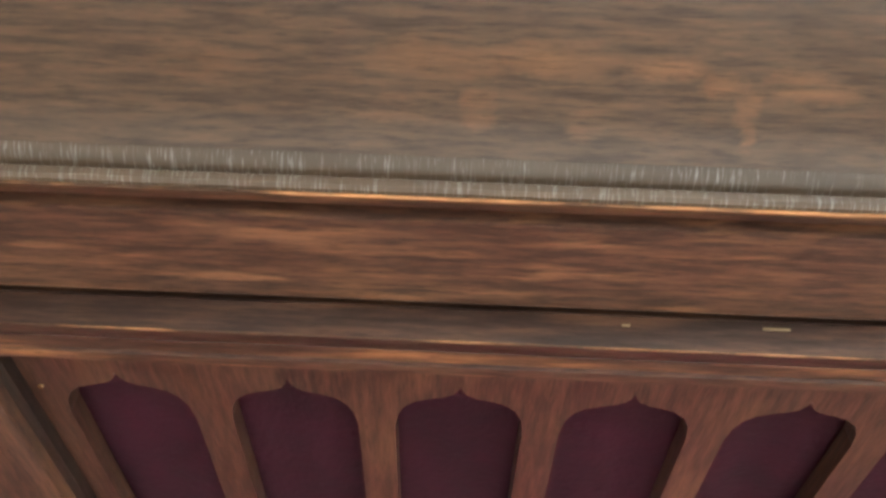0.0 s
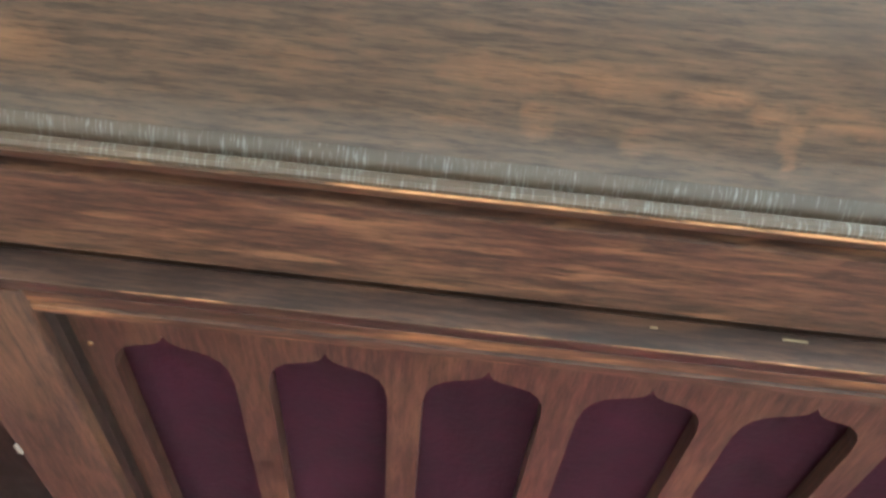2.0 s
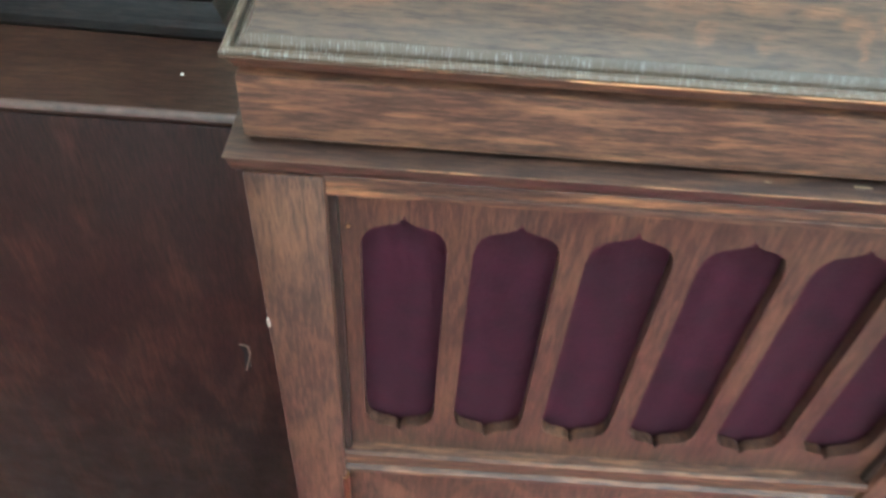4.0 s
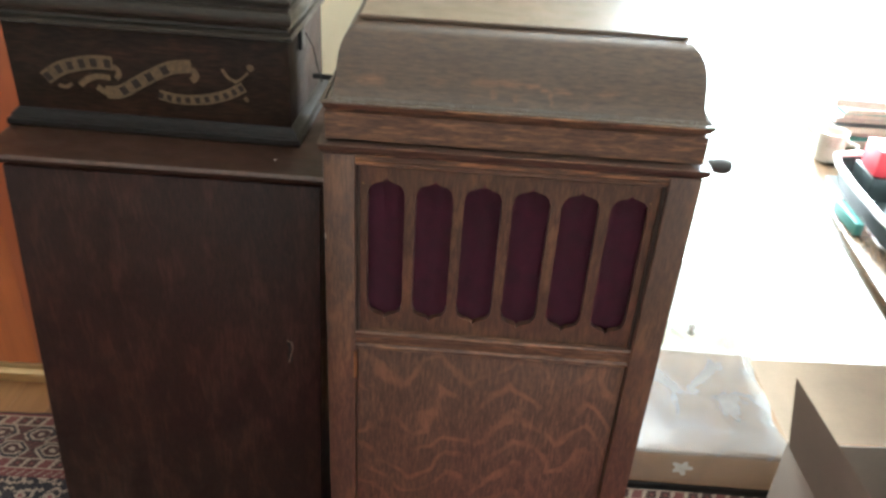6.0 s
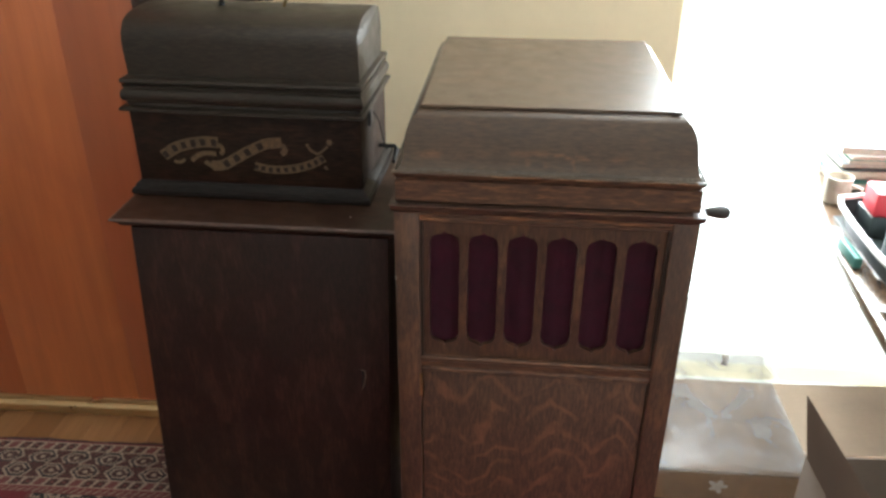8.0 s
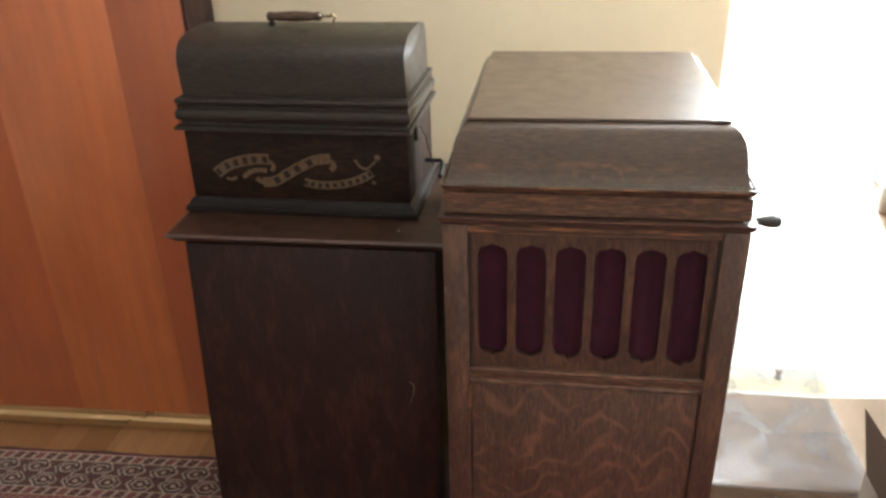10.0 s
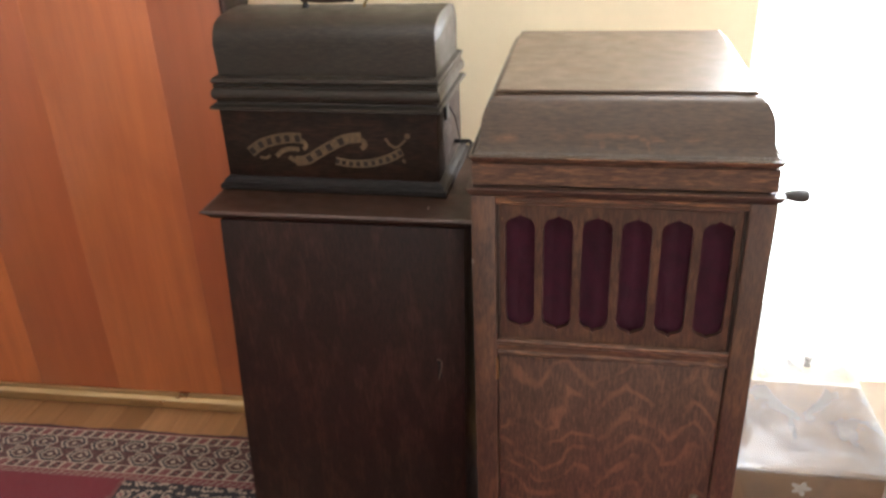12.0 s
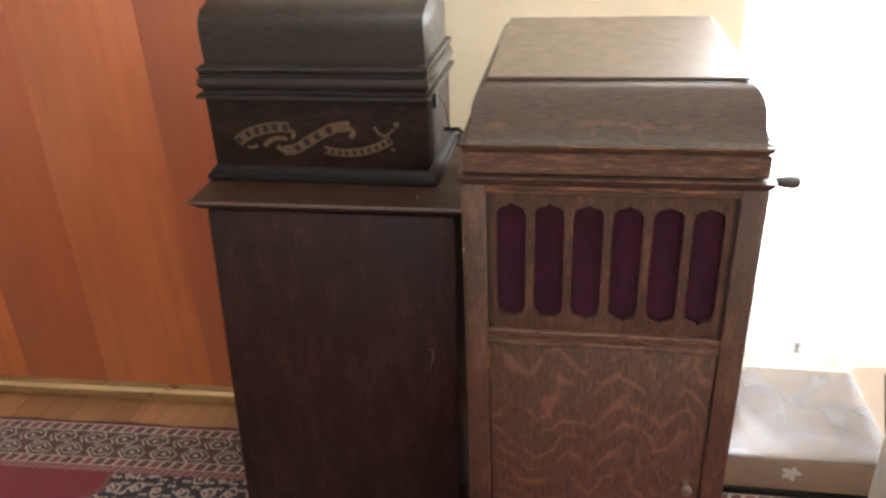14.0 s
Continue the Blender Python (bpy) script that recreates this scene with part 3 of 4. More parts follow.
    part("knob", lathe([(0.004, 0.0), (0.0075, -0.001), (0.0075, -0.003), (0.004, -0.005), (0.004, -0.010), (0.009, -0.014), (0.0105, -0.019), (0.008, -0.024), (0.003, -0.026)], (0.312, -0.004, 0.392), "y", 20), KNOB, door, "small turned brass knob")
    for z in (0.645, 0.05):
        part("hinge", lathe([(0.0030, 0.0), (0.0030, 0.045)], (-0.0380, -0.0085, z - 0.022), "z", 10), BRASS, door)
    # winding crank
    crank = part("crank", tube([(0.374, 0.26, 0.88), (0.392, 0.26, 0.88), (0.400, 0.252, 0.884), (0.402, 0.20, 0.905), (0.402, 0.13, 0.925), (0.402, 0.118, 0.929)], 0.0042, 10), NICKEL, g, "winding crank with nickel arm")
    part("handle", lathe([(0.004, -0.002), (0.006, 0.0), (0.0055, 0.008), (0.0085, 0.018), (0.0115, 0.032), (0.0115, 0.042), (0.008, 0.048), (0.003, 0.050)], (0.402, 0.118, 0.929), "x", 18), CRANK_WOOD, crank, "dark turned wooden crank handle")
    # chip of bare wood on the post, and two pins
    part("chip", prism([(-0.0762, 0.849), (-0.0748, 0.8475), (-0.0742, 0.851), (-0.0752, 0.856), (-0.0764, 0.8545)], -0.0116, -0.0100), DUST, g, "pale chip in the edge of the post")
    # two small glints on the ledge, modelled as pale flecks
    for x, y, w in ((0.1675, -0.0072, 0.0025), (0.2120, -0.0064, 0.008)):
        part("splinter", box(x - w / 2, x + w / 2, y - 0.0004, y + 0.0004, 0.9793, 0.9802, 0.0003), GLINT, g, "pale fleck painting a glint on the ledge")
    for p in ((-0.029, 0.0005, 0.924), (0.323, 0.0005, 0.924)):
        part("pin", lathe([(0.0012, 0.0), (0.0009, -0.0008)], (p[0], p[1] - 0.0003, p[2]), "y", 8), BRASS, g)
    true_size(g, SCALE)


gramophone()


# ---- record cabinet ----
def record_cabinet():
    c = thing("record_cabinet", (-0.345, 0.31, 0.0), "tall dark oak record cabinet with an overhanging top", "cabinet")
    foot = HUB.z * (1 - 1 / SCALE_RECORD)
    x0, x1, y0, y1 = -0.576, -0.111, 0.130, 0.50

    def splay(bm):
        for v in bm.verts:
            k = max(0.0, (0.846 - v.co.z) / 0.65)
            v.co.x -= k * (0.013 + 0.019 * (x1 - v.co.x) / (x1 - x0))
        return bm
    bm = bmesh.new()
    box(x0, x0 + 0.018, y0 + 0.02, y1, foot, 0.846, 0.001, bm)
    box(x1 - 0.018, x1, y0 + 0.02, y1, foot, 0.846, 0.001, bm)
    box(x0 + 0.018, x1 - 0.018, y1 - 0.012, y1, foot, 0.846, 0, bm)
    box(x0 + 0.018, x1 - 0.018, y0 + 0.03, y1 - 0.012, foot + 0.04, foot + 0.06, 0, bm)
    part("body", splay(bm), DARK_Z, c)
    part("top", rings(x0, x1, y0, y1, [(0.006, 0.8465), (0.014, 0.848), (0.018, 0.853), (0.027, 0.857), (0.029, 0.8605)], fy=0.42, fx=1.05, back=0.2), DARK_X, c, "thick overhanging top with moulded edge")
    # paler nosing: rubbed wood, with the bevel's highlight put into the colour
    part("worn_edge", rings(x0, x1, y0, y1, [(0.029, 0.8606), (0.0285, 0.8625), (0.027, 0.8640), (0.024, 0.8652), (0.021, 0.8655)], fy=0.6, fx=1.05, back=0.2), RUBBED_LIT, c, "rubbed nosing of the top with its highlight painted in")
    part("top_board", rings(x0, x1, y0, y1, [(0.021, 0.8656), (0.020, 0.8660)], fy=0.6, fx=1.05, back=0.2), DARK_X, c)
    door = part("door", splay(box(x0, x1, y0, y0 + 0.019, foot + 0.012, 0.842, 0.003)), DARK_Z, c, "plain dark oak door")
    kx, kz = -0.168, 0.537
    part("keyhole", prism([(kx - 0.004, kz + 0.021), (kx + 0.004, kz + 0.021), (kx + 0.006, kz + 0.014), (kx + 0.002, kz + 0.008), (kx + 0.003, kz - 0.020), (kx - 0.004, kz - 0.020), (kx - 0.002, kz + 0.008), (kx - 0.005, kz + 0.014)], y0 - 0.0006, y0 + 0.002), IRON, door, "dark worn keyhole")
    part("scratch", tube([(kx - 0.005, y0 - 0.0006, kz + 0.022), (kx + 0.003, y0 - 0.0008, kz + 0.020), (kx + 0.0045, y0 - 0.0008, kz + 0.006), (kx + 0.001, y0 - 0.0008, kz - 0.008), (kx - 0.003, y0 - 0.0006, kz - 0.024)], 0.0010, 6), SCRATCH, door, "pale scratch beside the keyhole")
    true_size(c, SCALE_RECORD)


record_cabinet()


RECORD_TOP = HUB.z + SCALE_RECORD * (0.866 - HUB.z)
for fx, fy in ((-0.186, 0.177), (-0.163, 0.246)):
    solo("paint_fleck", box(fx - 0.0012, fx + 0.0012, fy - 0.001, fy + 0.001, RECORD_TOP + 0.0002, RECORD_TOP + 0.0015, 0.0004), PAPER, "tiny white paint fleck on the dark cabinet top", "fleck", base=(fx, fy, RECORD_TOP + 0.0002), group="paint flecks")


# ---- cylinder phonograph ----
def ribbon(path, width, lift, bm=None):
    """A flat banner along points in x and z, on the case's front."""
    bm = bm or bmesh.new()
    pairs = []
    for i, (x, z) in enumerate(path):
        xa, za = path[max(i - 1, 0)]
        xb, zb = path[min(i + 1, len(path) - 1)]
        d = math.hypot(xb - xa, zb - za)
        nx, nz = -(zb - za) / d, (xb - xa) / d
        pairs.append((bm.verts.new((x + nx * width / 2, lift, z + nz * width / 2)), bm.verts.new((x - nx * width / 2, lift, z - nz * width / 2))))
    for (a, b), (c, d) in zip(pairs, pairs[1:]):
        bm.faces.new((a, b, d, c))
    return bm


def phonograph():
    p = thing("cylinder_phonograph", (-0.385, 0.36, 0.8662), "black oak cylinder phonograph with domed lid on the record cabinet", "phonograph", -1.2)
    x0, x1, y0, y1 = -0.588, -0.168, 0.239, 0.474
    z = 0.8662
    part("base", rings(x0, x1, y0, y1, [(0.014, z), (0.016, z + 0.004), (0.015, z + 0.011), (0.010, z + 0.014), (0.009, z + 0.018), (0.003, z + 0.024), (0.0, z + 0.026)]), BASE_BLACK, p, "moulded black base")
    case = part("case", box(x0, x1, y0, y1, z + 0.026, 1.0245, 0.0015), CASE_X, p)
    part("case_moulding", rings(x0, x1, y0, y1, [(0.003, 1.025), (0.010, 1.026), (0.0165, 1.0285), (0.0165, 1.0325), (0.012, 1.0355), (0.004, 1.0368)], fx=0.6), LID_BLACK, p, "thin moulding round the top of the case")
    part("lid_moulding", rings(x0 + 0.010, x1 - 0.003, y0, y1 - 0.016, [(0.004, 1.0370), (0.008, 1.0378), (0.007, 1.041), (0.009, 1.0455), (0.0135, 1.0475), (0.0165, 1.053), (0.0165, 1.060), (0.0135, 1.066), (0.010, 1.068), (0.010, 1.070), (0.0125, 1.071), (0.0125, 1.073), (0.008, 1.0745), (0.008, 1.076), (0.012, 1.077), (0.0145, 1.081), (0.013, 1.0855), (0.006, 1.088), (0.0, 1.089)], fx=0.78), LID_BLACK, p, "stacked mouldings round the lid")
    # domed lid
    yl = y1 - 0.028
    bm = bmesh.new()
    prof = [(y0 + 0.001, 1.0892), (y0 - 0.001, 1.146)]
    cy, hw, hh = (y0 + yl) / 2, (yl - y0) / 2 + 0.001, 0.046
    for i in range(1, 24):
        a = math.pi * i / 24
        c, s = math.cos(a), math.sin(a)
        prof.append((cy - hw * math.copysign(abs(c) ** 0.75, c), 1.146 + hh * abs(s) ** 0.75))
    prof += [(yl + 0.001, 1.146), (yl - 0.001, 1.0892)]
    a = [bm.verts.new((x0 + 0.009, yy, zz)) for yy, zz in prof]
    b = [bm.verts.new((x1 + 0.002, yy, zz)) for yy, zz in prof]
    for i in range(len(prof)):
        j = (i + 1) % len(prof)
        bm.faces.new((a[i], a[j], b[j], b[i]))
    ends = [bm.faces.new(a[::-1]), bm.faces.new(b)]
    bmesh.ops.bevel(bm, geom=list({e for f in ends for e in f.edges}), offset=0.0025, segments=2, profile=0.5, affect="EDGES")
    lid = part("lid", bm, LID_BLACK, p, "domed black lid, worn at the ends", 40)
    top = 1.146 + hh
    handle = part("handle", lathe([(0.004, -0.052), (0.0075, -0.050), (0.0085, -0.046), (0.0085, -0.040), (0.0072, -0.037), (0.0085, -0.030), (0.0095, 0.0), (0.0085, 0.030), (0.0072, 0.037), (0.0085, 0.040), (0.0085, 0.046), (0.0075, 0.050), (0.004, 0.052)], (-0.388, cy, top + 0.017), "x", 18), HANDLE_WOOD, lid, "turned wooden carrying grip")
    part("handle_wire", tube([(-0.428, cy, top + 0.017), (-0.336, cy, top + 0.017), (-0.322, cy, top + 0.017), (-0.315, cy - 0.003, top + 0.021), (-0.311, cy, top + 0.015), (-0.316, cy, top + 0.008), (-0.320, cy, top - 0.004)], 0.0026), BRASS, handle, "bent brass wire")
    part("handle_post", lathe([(0.006, -0.004), (0.006, 0.006), (0.004, 0.009), (0.004, 0.012)], (-0.432, cy, top), "z", 12), IRON, handle)
    # gilt banners on the front
    yy = y0 - 0.0006
    def sweep(pts, n=14):
        """A smooth line through a few points in x and z."""
        out = []
        for i in range(n + 1):
            t = i / n * (len(pts) - 1)
            k = min(int(t), len(pts) - 2)
            f = t - k
            q = [pts[min(max(k + j, 0), len(pts) - 1)] for j in (-1, 0, 1, 2)]
            out.append(tuple(0.5 * (2 * q[1][c] + (q[2][c] - q[0][c]) * f + (2 * q[0][c] - 5 * q[1][c] + 4 * q[2][c] - q[3][c]) * f * f + (3 * q[1][c] - q[0][c] - 3 * q[2][c] + q[3][c]) * f ** 3) for c in (0, 1)))
        return out
    first = [(-0.537, 0.940), (-0.512, 0.957), (-0.485, 0.966), (-0.458, 0.971), (-0.430, 0.971)]
    second = [(-0.446, 0.926), (-0.424, 0.928), (-0.400, 0.942), (-0.372, 0.958), (-0.342, 0.972), (-0.312, 0.976)]
    third = [(-0.366, 0.929), (-0.336, 0.924), (-0.300, 0.926), (-0.264, 0.936), (-0.236, 0.951)]
    bands = [(sweep(first), 0.021), (sweep([(-0.430, 0.968), (-0.422, 0.958), (-0.428, 0.948)], 6), 0.008), (sweep(second), 0.020),
             (sweep([(-0.312, 0.972), (-0.306, 0.962), (-0.314, 0.954)], 6), 0.010), (sweep(third), 0.016),
             (sweep([(-0.484, 0.934), (-0.472, 0.944), (-0.456, 0.950), (-0.436, 0.949)]), 0.009), (sweep([(-0.458, 0.934), (-0.450, 0.928), (-0.440, 0.924)], 6), 0.010),
             (sweep([(-0.518, 0.932), (-0.506, 0.930), (-0.496, 0.936)], 6), 0.006), (sweep([(-0.266, 0.976), (-0.258, 0.964), (-0.246, 0.958)], 6), 0.005),
             (sweep([(-0.250, 0.957), (-0.238, 0.964), (-0.228, 0.974)], 6), 0.004), (sweep([(-0.236, 0.935), (-0.230, 0.930)], 3), 0.006)]
    banners = []
    for k, (path, width) in enumerate(bands):
        banners.append(part("gilt_ribbon", ribbon(path, width, yy - 0.00025 * k), GOLD, p, "worn gilt ribbon"))
    part("gilt_dot", lathe([(0.0055, 0.0), (0.0055, 0.0006)], (-0.225, yy, 0.980), "y", 14), GOLD, p)
    # short dark strokes on the ribbons
    for b, path, n, h in ((0, sweep(first, 60), 6, 0.013), (2, sweep(second[1:5], 60), 4, 0.013), (4, sweep(third, 60), 10, 0.009)):
        for k in range(n):
            i = int((k + 0.5) * 60 / n)
            (xa, za), (xb, zb) = path[i - 1], path[i + 1]
            d = math.hypot(xb - xa, zb - za)
            u = ((xb - xa) / d, (zb - za) / d)
            v = (-u[1], u[0])
            cx, cz = path[i]
            w = 0.55 * (path[-1][0] - path[0][0]) / n / 2
            bm = bmesh.new()
            q = [(cx + sx * w * u[0] + sz * h / 2 * v[0], yy - 0.0028, cz + sx * w * u[1] + sz * h / 2 * v[1]) for sx, sz in ((-1, -1), (1, -1), (1, 1), (-1, 1))]
            bm.faces.new([bm.verts.new(c) for c in q])
            part("ink_stroke", bm, GOLD_INK, banners[b])
    # catch and pull wire on the end, winding crank below
    part("catch", box(x1 + 0.0005, x1 + 0.006, 0.30, 0.325, 0.992, 1.022, 0.0015), IRON, p)
    part("catch_wire", tube([(x1 + 0.006, 0.33, 1.010), (x1 + 0.012, 0.35, 0.985), (x1 + 0.014, 0.37, 0.945), (x1 + 0.018, 0.385, 0.915)], 0.0015, 6), IRON, p)
    part("crank", tube([(x1, 0.40, 0.918), (x1 + 0.03, 0.40, 0.918), (x1 + 0.036, 0.395, 0.914), (x1 + 0.036, 0.36, 0.900)], 0.0045, 8), IRON, p, "black iron winding crank")
    true_size(p, SCALE_RECORD)
    p.location.y -= 0.012


phonograph()


# ---- clutter by the glazed door ----
def low_carton():
    c = thing("flat_carton", (0.66, 0.55, 0.0), "low brown carton with black base under milky polythene", "carton")
    part("base", box(0.452, 0.868, 0.392, 0.760, 0.004, 0.024, 0.002), IRON, c, "black base edge")
    part("body", box(0.455, 0.865, 0.396, 0.757, 0.0245, 0.125, 0.004), CARTON, c)


low_carton()


def polythene():
    bm = bmesh.new()
    nx, ny = 40, 44
    grid = []
    for j in range(ny + 1):
        row = []
        for i in range(nx + 1):
            s = j / ny
            half = 0.192 - 0.035 * max(0.0, 1 - s / 0.22) ** 2 - 0.006 * math.sin(s * 19)
            x = 0.655 + half * (2 * i / nx - 1)
            y = 0.388 + max(0.0, s - 0.16) * 0.44
            z = 0.131 if s > 0.16 else 0.131 - (0.16 - s) * 0.52
            k = noise.noise(Vector((x * 11, s * 8, 0.3))) * 0.5 + 0.5
            rim = min(1.0, min(i, nx - i) / (0.16 * nx))
            z += 0.075 * max(0.0, (s - 0.16) / 0.84) ** 1.1 * math.sin(rim * math.pi / 2)
            z += 0.012 * k if s > 0.16 else 0.0
            y -= 0.012 * (noise.noise(Vector((x * 17, s * 6, 4.1))) * 0.5 + 0.5) if s <= 0.2 else 0.0
            row.append(bm.verts.new((x, y, z)))
        grid.append(row)
    for j in range(ny):
        for i in range(nx):
            f = bm.faces.new((grid[j][i], grid[j][i + 1], grid[j + 1][i + 1], grid[j + 1][i]))
            f.material_index = 1 if j < 7 else 0
    bag = thing("polythene_bag", (0.655, 0.55, 0.131), "milky crinkled polythene bag with a white flower", "plastic bag")
    film = part("film", bm, FILM, bag)
    film.data.materials.append(FILM_FRONT)
    out = []
    for i in range(40):
        a = math.tau * i / 40
        r = 0.018 + 0.006 * math.cos(5 * a) + 0.002 * math.sin(3 * a)
        out.append((0.615 + r * math.cos(a), 0.098 + r * math.sin(a) * 0.9))
    part("flower_print", prism(out, 0.3725, 0.3735), FADED, bag, "white five-petalled flower print")


polythene()


def finial():
    x, y, z = 0.690, 0.735, 0.196
    solo("plastic_stopper", lathe([(0.010, 0.0), (0.011, 0.004), (0.006, 0.008), (0.005, 0.014), (0.009, 0.019), (0.010, 0.025), (0.006, 0.031), (0.001, 0.033)], (x, y, z), "z", 16), PAPER, "small white plastic stopper lying on the polythene bag", "stopper", base=(x, y, z))


finial()


def open_box():
    b = thing("open_carton", (0.92, -0.05, 0.0), "open brown cardboard box with raised flaps", "cardboard box", 3.0)
    x0, x1, y0, y1, h, t = 0.70, 1.12, -0.27, 0.165, 0.40, 0.005
    for a in ((x0, x0 + t, y0, y1), (x1 - t, x1, y0, y1), (x0 + t, x1 - t, y0, y0 + t), (x0 + t, x1 - t, y1 - t, y1)):
        part("wall_panel", box(*a, 0.012, h, 0.001), CARD_SHADED, b)
    part("bottom_panel", box(x0 + t, x1 - t, y0 + t, y1 - t, 0.012, 0.016), CARD_SHADED, b)

    def flap(pts, mat):
        bm = bmesh.new()
        f = bm.faces.new([bm.verts.new(p) for p in pts])
        bmesh.ops.solidify(bm, geom=[f], thickness=0.004)
        part("flap", bm, mat, b)
    # far flap in the lit tone, side flap in the shaded one
    flap([(x0, y1 + 0.002, h), (x1, y1 + 0.002, h), (x1 - 0.01, y1 + 0.222, h + 0.004), (x0 + 0.006, y1 + 0.222, h + 0.004)], CARD_LIT)
    flap([(x0 - 0.002, y1 - 0.01, h + 0.002), (x0 - 0.044, y1 - 0.03, h + 0.17), (x0 - 0.034, y0 + 0.05, h + 0.17), (x0 - 0.002, y0 + 0.01, h + 0.002)], CARD_SHADED)


open_box()


TABLE_Z = 0.75


def side_table():
    t = thing("side_table", (1.10, 0.33, 0.0), "dark wooden table heaped with odds and ends by the window", "table", -4.0)
    x0, x1, y0, y1 = 0.712, 1.62, -0.13, 0.77
    part("tabletop", box(x0, x1, y0, y1, TABLE_Z - 0.024, TABLE_Z - 0.0005, 0.004), TABLE_GLOSS, t)
    for y in (0.05, 0.62):
        part("leg", lathe([(0.024, 0.0), (0.020, 0.03), (0.022, 0.30), (0.027, TABLE_Z - 0.0245)], (1.42, y, 0.0), "z", 14), TABLE_GLOSS, t)
    part("apron", box(1.395, 1.445, 0.08, 0.59, TABLE_Z - 0.07, TABLE_Z - 0.0245, 0.002), TABLE_GLOSS, t)


side_table()


def jar(x, y, z, r, h, mat, label):
    j = thing("jar", (x, y, z), label, "jar", group="jars in the tray")
    part("body", lathe([(r * 0.8, 0.0), (r, 0.005), (r, h * 0.72), (r * 0.82, h * 0.8), (r * 0.8, h * 0.82)], (x, y, z), "z", 22), mat, j)
    part("lid", lathe([(r * 0.86, 0.0), (r * 0.9, 0.002), (r * 0.9, h * 0.15), (r * 0.8, h * 0.18)], (x, y, z + h * 0.822), "z", 22), PAPER, j, "white screw lid")


def table_clutter():
    z = TABLE_Z
    tray = thing("tray", (0.95, 0.30, z), "dark plastic dish tray with a white rim", "tray")
    part("floor", box(0.755, 1.22, 0.15, 0.50, z, z + 0.005, 0.002), DARK_PLASTIC, tray)
    rim = [(1.22, 0.50, z + 0.052), (0.80, 0.50, z + 0.052), (0.755, 0.485, z + 0.052), (0.742, 0.44, z + 0.052), (0.738, 0.36, z + 0.051), (0.737, 0.25, z + 0.050), (0.742, 0.18, z + 0.050), (0.760, 0.148, z + 0.050), (0.80, 0.138, z + 0.050), (1.22, 0.138, z + 0.050)]
    part("rim", tube(rim, 0.006, 8), PAPER, tray, "white rolled rim")
    bm = bmesh.new()
    lo = [bm.verts.new((min(x + 0.016, 1.22), y + (0.012 if y < 0.3 else -0.004), z + 0.004)) for x, y, _ in rim]
    hi = [bm.verts.new(p) for p in rim]
    for i in range(len(rim) - 1):
        bm.faces.new((lo[i], lo[i + 1], hi[i + 1], hi[i]))
    bmesh.ops.solidify(bm, geom=bm.faces[:], thickness=0.003)
    part("side", bm, DARK_PLASTIC, tray)
    zt = z + 0.0055
    solo("black_box", box(0.785, 0.98, 0.395, 0.475, zt, zt + 0.045, 0.003), DARK_PLASTIC, "flat black plastic box in the tray", "box", base=(0.88, 0.435, zt))
    red = thing("red_box", (0.87, 0.43, zt + 0.0455), "small red cardboard box with a white panel", "box", -4)
    part("body", box(0.788, 0.950, 0.392, 0.462, zt + 0.0455, zt + 0.094, 0.003), RED, red)
    part("white_panel", box(0.838, 0.900, 0.3905, 0.3918, zt + 0.055, zt + 0.086), PAPER, red)
    jar(0.812, 0.292, zt, 0.040, 0.085, GREY_PLASTIC, "grey plastic jar with a white lid")
    jar(0.905, 0.325, zt, 0.034, 0.075, DARK_PLASTIC, "black plastic jar with a white lid")
    jar(0.882, 0.235, zt, 0.026, 0.060, GREY_PLASTIC, "small grey jar with a white lid")
    rng = random.Random(5)
    for k in range(6):
        x, y = 0.762 + rng.random() * 0.11, 0.175 + rng.random() * 0.05
        solo("bottle_cap", lathe([(0.008, 0.0), (0.009, 0.002), (0.009, 0.009), (0.007, 0.011)], (x, y, zt), "z", 14), (PAPER, RED, GREY_PLASTIC)[k % 3], ("small white bottle cap", "small red bottle cap", "small grey bottle cap")[k % 3], "cap", base=(x, y, zt), group="caps in the tray")
    zz = z
    for k in range(8):
        h = rng.uniform(0.008, 0.018)
        dx, dy = rng.uniform(-0.010, 0.010), rng.uniform(-0.008, 0.008)
        mag = thing("magazine", (0.97 + dx, 0.715 + dy, zz), "worn magazine in a pile at the back of the table", "magazine", rng.uniform(-5, 3), "pile of magazines")
        part("page_block", box(0.815 + dx, 1.12 + dx, 0.650 + dy, 0.780 + dy, zz + 0.001, zz + h - 0.001), OLD_PAPER, mag)
        part("cover", box(0.813 + dx, 1.122 + dx, 0.648 + dy, 0.782 + dy, zz + h - 0.001, zz + h - 0.0002), (GREY_PLASTIC, TEAL, PAPER, DARK_PLASTIC)[k % 4], mag)
        zz += h + 0.0003
    cup = thing("mug", (0.785, 0.585, z), "pale beige mug on the table", "mug")
    part("body", lathe([(0.022, 0.0), (0.027, 0.004), (0.029, 0.060), (0.0265, 0.060), (0.025, 0.010), (0.001, 0.008)], (0.785, 0.585, z), "z", 24), MUG, cup)
    part("handle", tube([(0.806, 0.567, z + 0.046), (0.822, 0.553, z + 0.044), (0.826, 0.549, z + 0.030), (0.818, 0.556, z + 0.016), (0.804, 0.569, z + 0.014)], 0.004, 8), MUG, cup)
